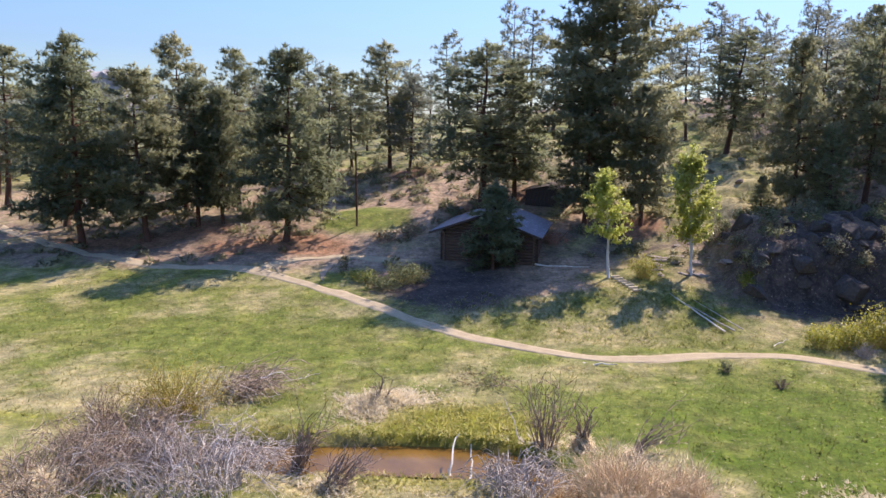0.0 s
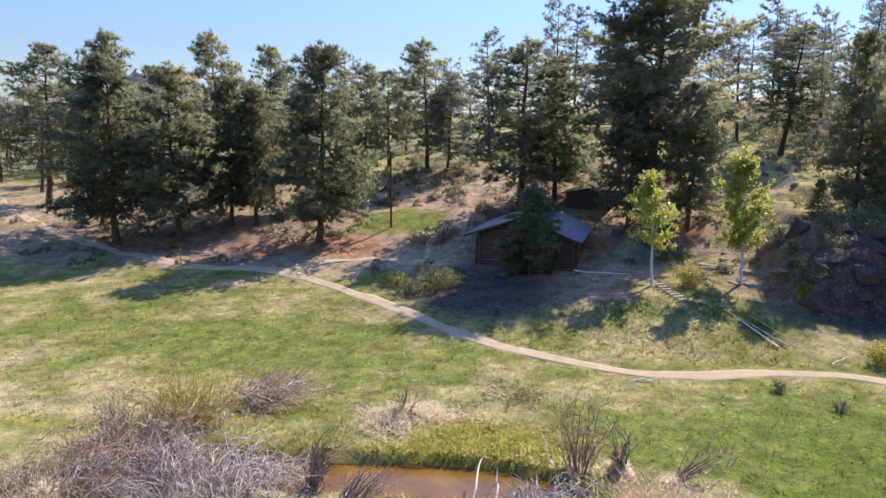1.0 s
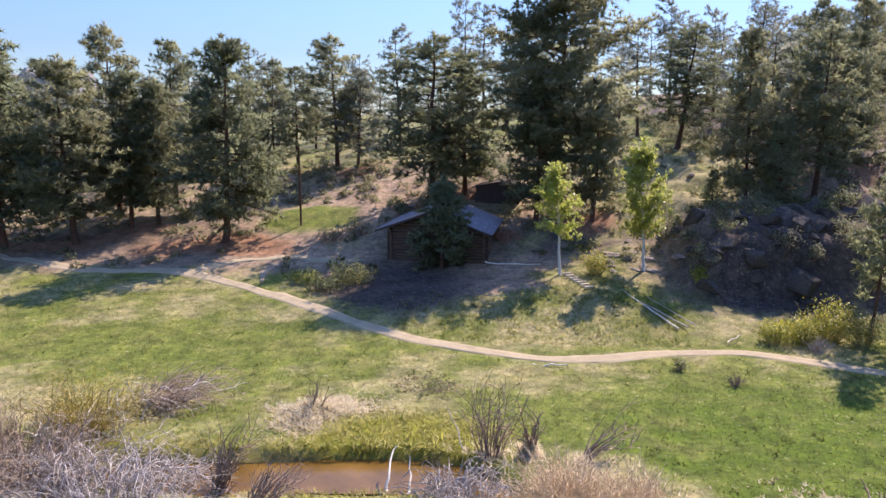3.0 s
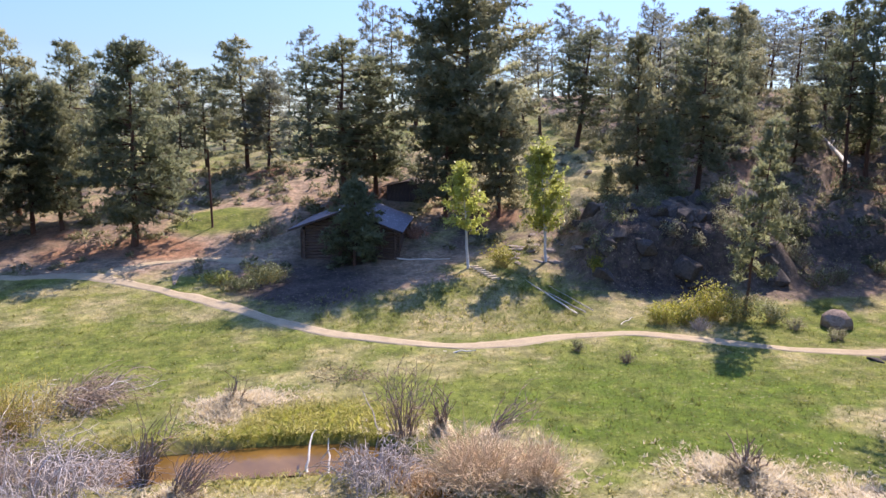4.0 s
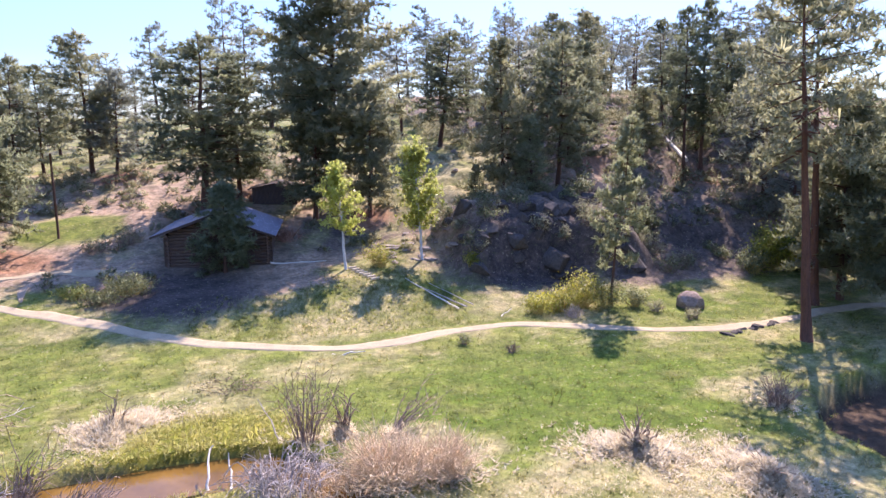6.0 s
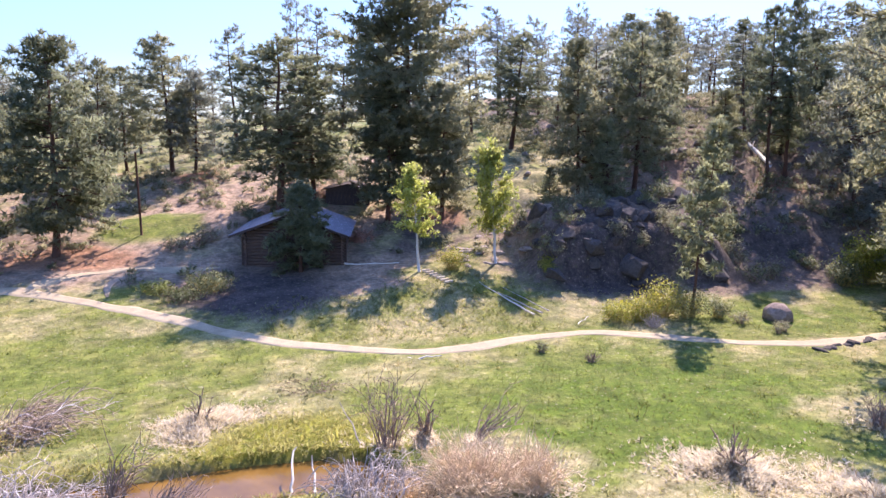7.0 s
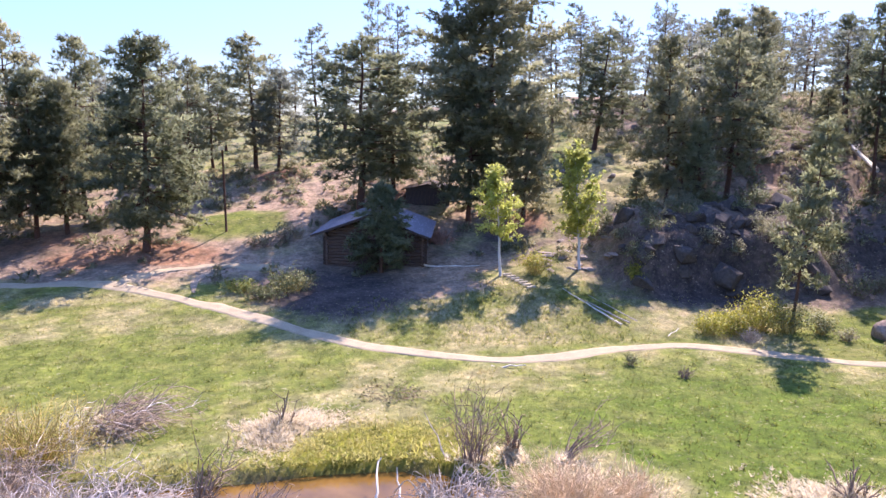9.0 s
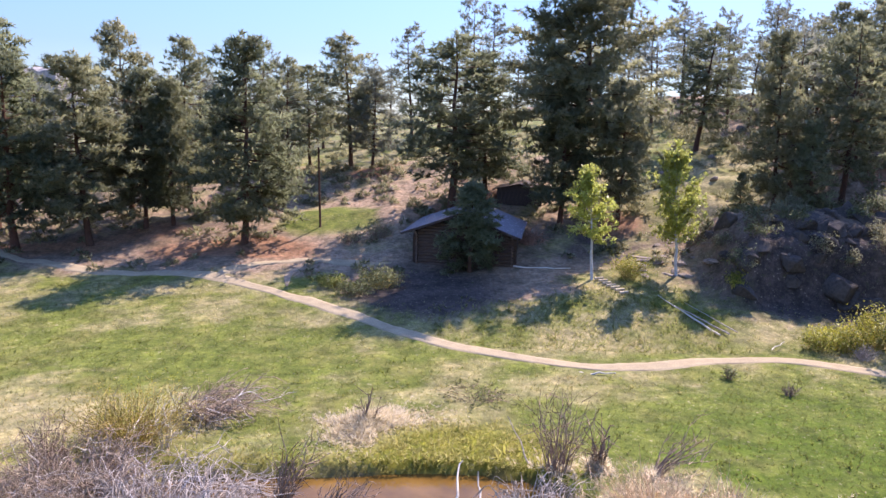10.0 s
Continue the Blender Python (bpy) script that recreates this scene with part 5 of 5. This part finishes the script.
fallen("fallen_log", (12.62, 33.35), (10.8, 37.1), 0.05, PALE_WOOD, "long bleached fallen pole down the bank", 0.12, 0.15, seed=1)
fallen("fallen_log", (13.15, 33.5), (11.4, 35.9), 0.045, GREY_TWIG, "second bleached fallen pole beside the first", 0.15, 0.15, seed=2)
fallen("fallen_log", (13.6, 33.7), (11.9, 36.2), 0.03, GREY_TWIG, "thin grey fallen pole at the rock edge", 0.12, 0.2, seed=3)
fallen("edging_log", (3.75, 42.15), (7.0, 41.15), 0.06, PALE_WOOD, "pale weathered log edging the terrace beside the cabin", 0.12, 0.12, seed=12)
fallen("fallen_log", (37.2, 47.4), (41.0, 60.5), 0.17, PALE_WOOD, "long bleached dead trunk lying down the slope", 1.1, 1.1, 8, 4)
fallen("dead_stick", (14.4, 31.9), (15.5, 32.7), 0.03, PALE_WOOD, "short white stick in the grass", 0.06, 0.12, seed=5, category="stick")
fallen("dead_stick", (-0.1, 19.3), (0.02, 20.6), 0.045, PALE_WOOD, "bleached stick standing in the creek", 0.0, 1.15, seed=6, category="stick")
fallen("dead_stick", (0.45, 19.2), (0.42, 20.3), 0.04, PALE_WOOD, "thin crooked bleached stick over the creek", 0.0, 1.1, seed=7, category="stick")
fallen("dead_stick", (2.1, 21.3), (1.6, 22.6), 0.024, GREY_TWIG, "grey leaning stick on the grassy bank", 0.1, 0.9, seed=8, category="stick")
fallen("fallen_log", (5.2, 29.1), (6.7, 28.6), 0.05, PALE_WOOD, "flat pale piece of wood beside the trail", 0.03, 0.03, seed=9)


# ---- grass and hillside cover ----
def grass():
    r = np.random.RandomState(31)
    n = 46000
    x, y = r.uniform(-24, 34, n), 14 + 26 * r.rand(n) ** 1.3
    # longer grass stands on the bank above the trail
    m = 3800
    x, y = np.append(x, r.uniform(-1, 13, m)), np.append(y, r.uniform(31.5, 38.5, m))
    tall, n = np.append(np.zeros(n), r.uniform(0.06, 0.16, m)), n + m
    keep = (far_from(TRAIL_LINE, x, y) > 0.62) & (far_from(CREEK_LINE, x, y) > 1.0)
    dry, lush, bare, mud, shade_litter = cover(x, y)
    keep &= r.rand(n) > bare
    x, y, dry, lush, tall = x[keep], y[keep], dry[keep], lush[keep], tall[keep]
    c = np.stack([x, y, land(x, y)], 1)
    v, f = tufts(r, c, np.tile([0, 0, 1.0], (len(c), 1)), (0.05 + 0.05 * r.rand(len(c)) + 0.14 * np.clip(waves(x, y, 1.1, 61), 0, 1)) * (1 + 0.7 * lush) + tall, 4, np.where(np.repeat(tall, 4) > 0, 0.13, 0.26), 0.8)
    me = raw_mesh("meadow_grass", v, f, BLADE, soft=r.normal(0, 0.3, (len(v) // 3, 3)).repeat(3, 0) + [0, 0, 1.0])
    dark = (r.rand(len(dry)) < np.clip(0.04 + 0.5 * waves(x, y, 2.4, 63) + 0.5 * waves(x, y, 0.7, 65), 0.01, 1) * (1.2 - dry)) * r.uniform(0.5, 1, len(dry))
    dark = np.maximum(dark, 0.75 * deep_at(x, y))
    spread = np.repeat(np.stack([dark, np.where(tall > 0, 0.35 * dry, dry) + r.normal(0, 0.15, len(dry)), lush, np.ones_like(dry)], 1), 12, 0)
    me.color_attributes.new("cover", "FLOAT_COLOR", "POINT").data.foreach_set("color", np.clip(spread, 0, 1).astype(np.float32).ravel())
    tagged(put("meadow_grass", me), "short green and straw-coloured meadow grass", "grass", kind="stuff")


grass()


def straw_tussocks():
    """Bleached tussocks scattered through the turf, thickest on the near bank."""
    r = np.random.RandomState(37)
    n = 70000
    x, y = r.uniform(-20, 30, n), 13.5 + 24 * r.rand(n) ** 1.4
    dry, lush, bare, mud, shade_litter = cover(x, y)
    near = blob(x, y, 12, 15.3, 8, 2.2) + blob(x, y, -2, 17.8, 6, 1.6) + 0.3 * blob(x, y, 5, 34.8, 6, 2.4)
    near = np.clip(near + 0.25 * waves(x, y, 1.7, 67) - 0.25, 0, 1) ** 1.5
    keep = (far_from(TRAIL_LINE, x, y) > 0.7) & (far_from(CREEK_LINE, x, y) > creek_half(x) + 0.3) & (r.rand(n) < 0.025 * dry * dry + near) & (bare < 0.5)
    x, y, near = x[keep], y[keep], near[keep]
    c = np.stack([x, y, land(x, y)], 1)
    v, f = tufts(r, c, np.tile([0, 0, 1.0], (len(c), 1)), r.uniform(0.07, 0.17, len(c)) * np.clip(near * 1.2, 0.5, 1), 5, 0.13, 0.8)
    tagged(put("straw_tussocks", raw_mesh("straw_tussocks", v, f, STRAW, soft=r.normal(0, 0.35, (len(v) // 3, 3)).repeat(3, 0) + [0, 0, 1.0])), "bleached dry grass tussocks in the meadow", "grass", kind="stuff")


straw_tussocks()


def bank_grass():
    """Long yellow-green tussocks that hang over the creek's banks."""
    r = np.random.RandomState(33)
    n = 15000
    x, y = r.uniform(-9, 4.5, n), r.uniform(17.2, 24.5, n)
    d = far_from(CREEK_LINE, x, y)
    half = creek_half(x)
    dry, lush, bare, mud, shade_litter = cover(x, y)
    keep = (d > half + 0.12) & (r.rand(n) < 0.06 + lush)
    x, y = x[keep], y[keep]
    c = np.stack([x, y, land(x, y)], 1)
    v, f = tufts(r, c, np.tile([0, -0.25, 1.0], (len(c), 1)), r.uniform(0.06, 0.2, len(c)), 6, 0.13, 1.0)
    me = raw_mesh("bank_grass", v, f, BLADE, soft=r.normal(0, 0.3, (len(v) // 3, 3)).repeat(3, 0) + [0, 0, 1.0])
    patch = 0.5 + 0.9 * waves(x, y, 1.6, 51)
    tone = np.repeat(np.stack([np.clip(0.5 * waves(x, y, 0.9, 53), 0, 1) * r.rand(len(c)), np.clip(patch + r.normal(0, 0.2, len(c)), 0, 1), r.uniform(0.3, 0.9, len(c)), np.ones(len(c))], 1), 18, 0)
    me.color_attributes.new("cover", "FLOAT_COLOR", "POINT").data.foreach_set("color", tone.astype(np.float32).ravel())
    tagged(put("bank_grass", me), "long yellow-green tussock grass along the creek banks", "grass", kind="stuff")


bank_grass()


def hillside_brush():
    """Low sage and scrub on the slope."""
    r = np.random.RandomState(41)
    cs, ds, ss = [], [], []
    for _ in range(2000):
        x, y = r.uniform(-40, 58) if r.rand() < 0.55 else r.uniform(22, 56), r.uniform(41, 80)
        if abs(x - 1) < 5 and 42 < y < 50 or x < 9 and y < 60 and r.rand() < 0.45:
            continue
        if _ > 1750:
            x, y = r.uniform(-18, 8), r.uniform(46.5, 62)
        if math.hypot(x - 5, y - 52.5) < 2.6 or r.rand() < blob(x, y, -6.9, 49.6, 3, 3) * 3:
            continue
        rad = r.uniform(0.25, 0.75) + 0.15 * (x > 20)
        z = lz(x, y)
        k = int(14 + 34 * rad)
        p = r.normal(0, 1, (k, 3))
        p /= np.linalg.norm(p, axis=1)[:, None]
        p[:, 2] = np.abs(p[:, 2])
        cs.append(p * rad * r.uniform(0.4, 1, (k, 1)) * [1, 1, 0.75] + [x, y, z])
        ds.append(p)
        ss.append(np.full(k, 0.23))
    v, f = tufts(r, np.concatenate(cs), np.concatenate(ds), np.concatenate(ss), 3, 0.36, 0.5)
    tagged(put("hillside_brush", raw_mesh("hillside_brush", v, f, SAGE, soft=np.repeat(np.concatenate(ds), 9, 0) + [0, 0, 0.3])), "low grey-green sagebrush scattered over the slope", "brush", kind="stuff")


hillside_brush()

# ---- distance ----
def mesa(seed, x, y, w, d, hgt, label):
    r = np.random.RandomState(seed)
    nx, ny = 40, 16
    u, v = np.meshgrid(np.linspace(-1, 1, nx), np.linspace(-1, 1, ny))
    q = np.maximum(np.abs(u), np.abs(v)) + 0.12 * waves(u * 5, v * 5, 3, seed)
    z = hgt * (0.55 * step_up(1.0, 0.55, q) + 0.45 * step_up(0.72, 0.55, q)) * (1 + 0.12 * waves(u * 5, v * 5, 2, seed + 1)) - 4
    pts = np.stack([x + u.ravel() * w, y + v.ravel() * d, z.ravel()], 1)
    i, j = np.meshgrid(np.arange(nx - 1), np.arange(ny - 1))
    p = (j * nx + i).ravel()
    tagged(put("backdrop", raw_mesh("backdrop", pts, np.stack([p, p + 1, p + nx + 1, p + nx], 1), PALE_ROCK)), label, "hill", kind="structure")


mesa(3, -303, 575, 36, 40, 41, "distant pale rocky hill")
mesa(4, -258, 580, 60, 40, 17, "distant pale rocky ridge")
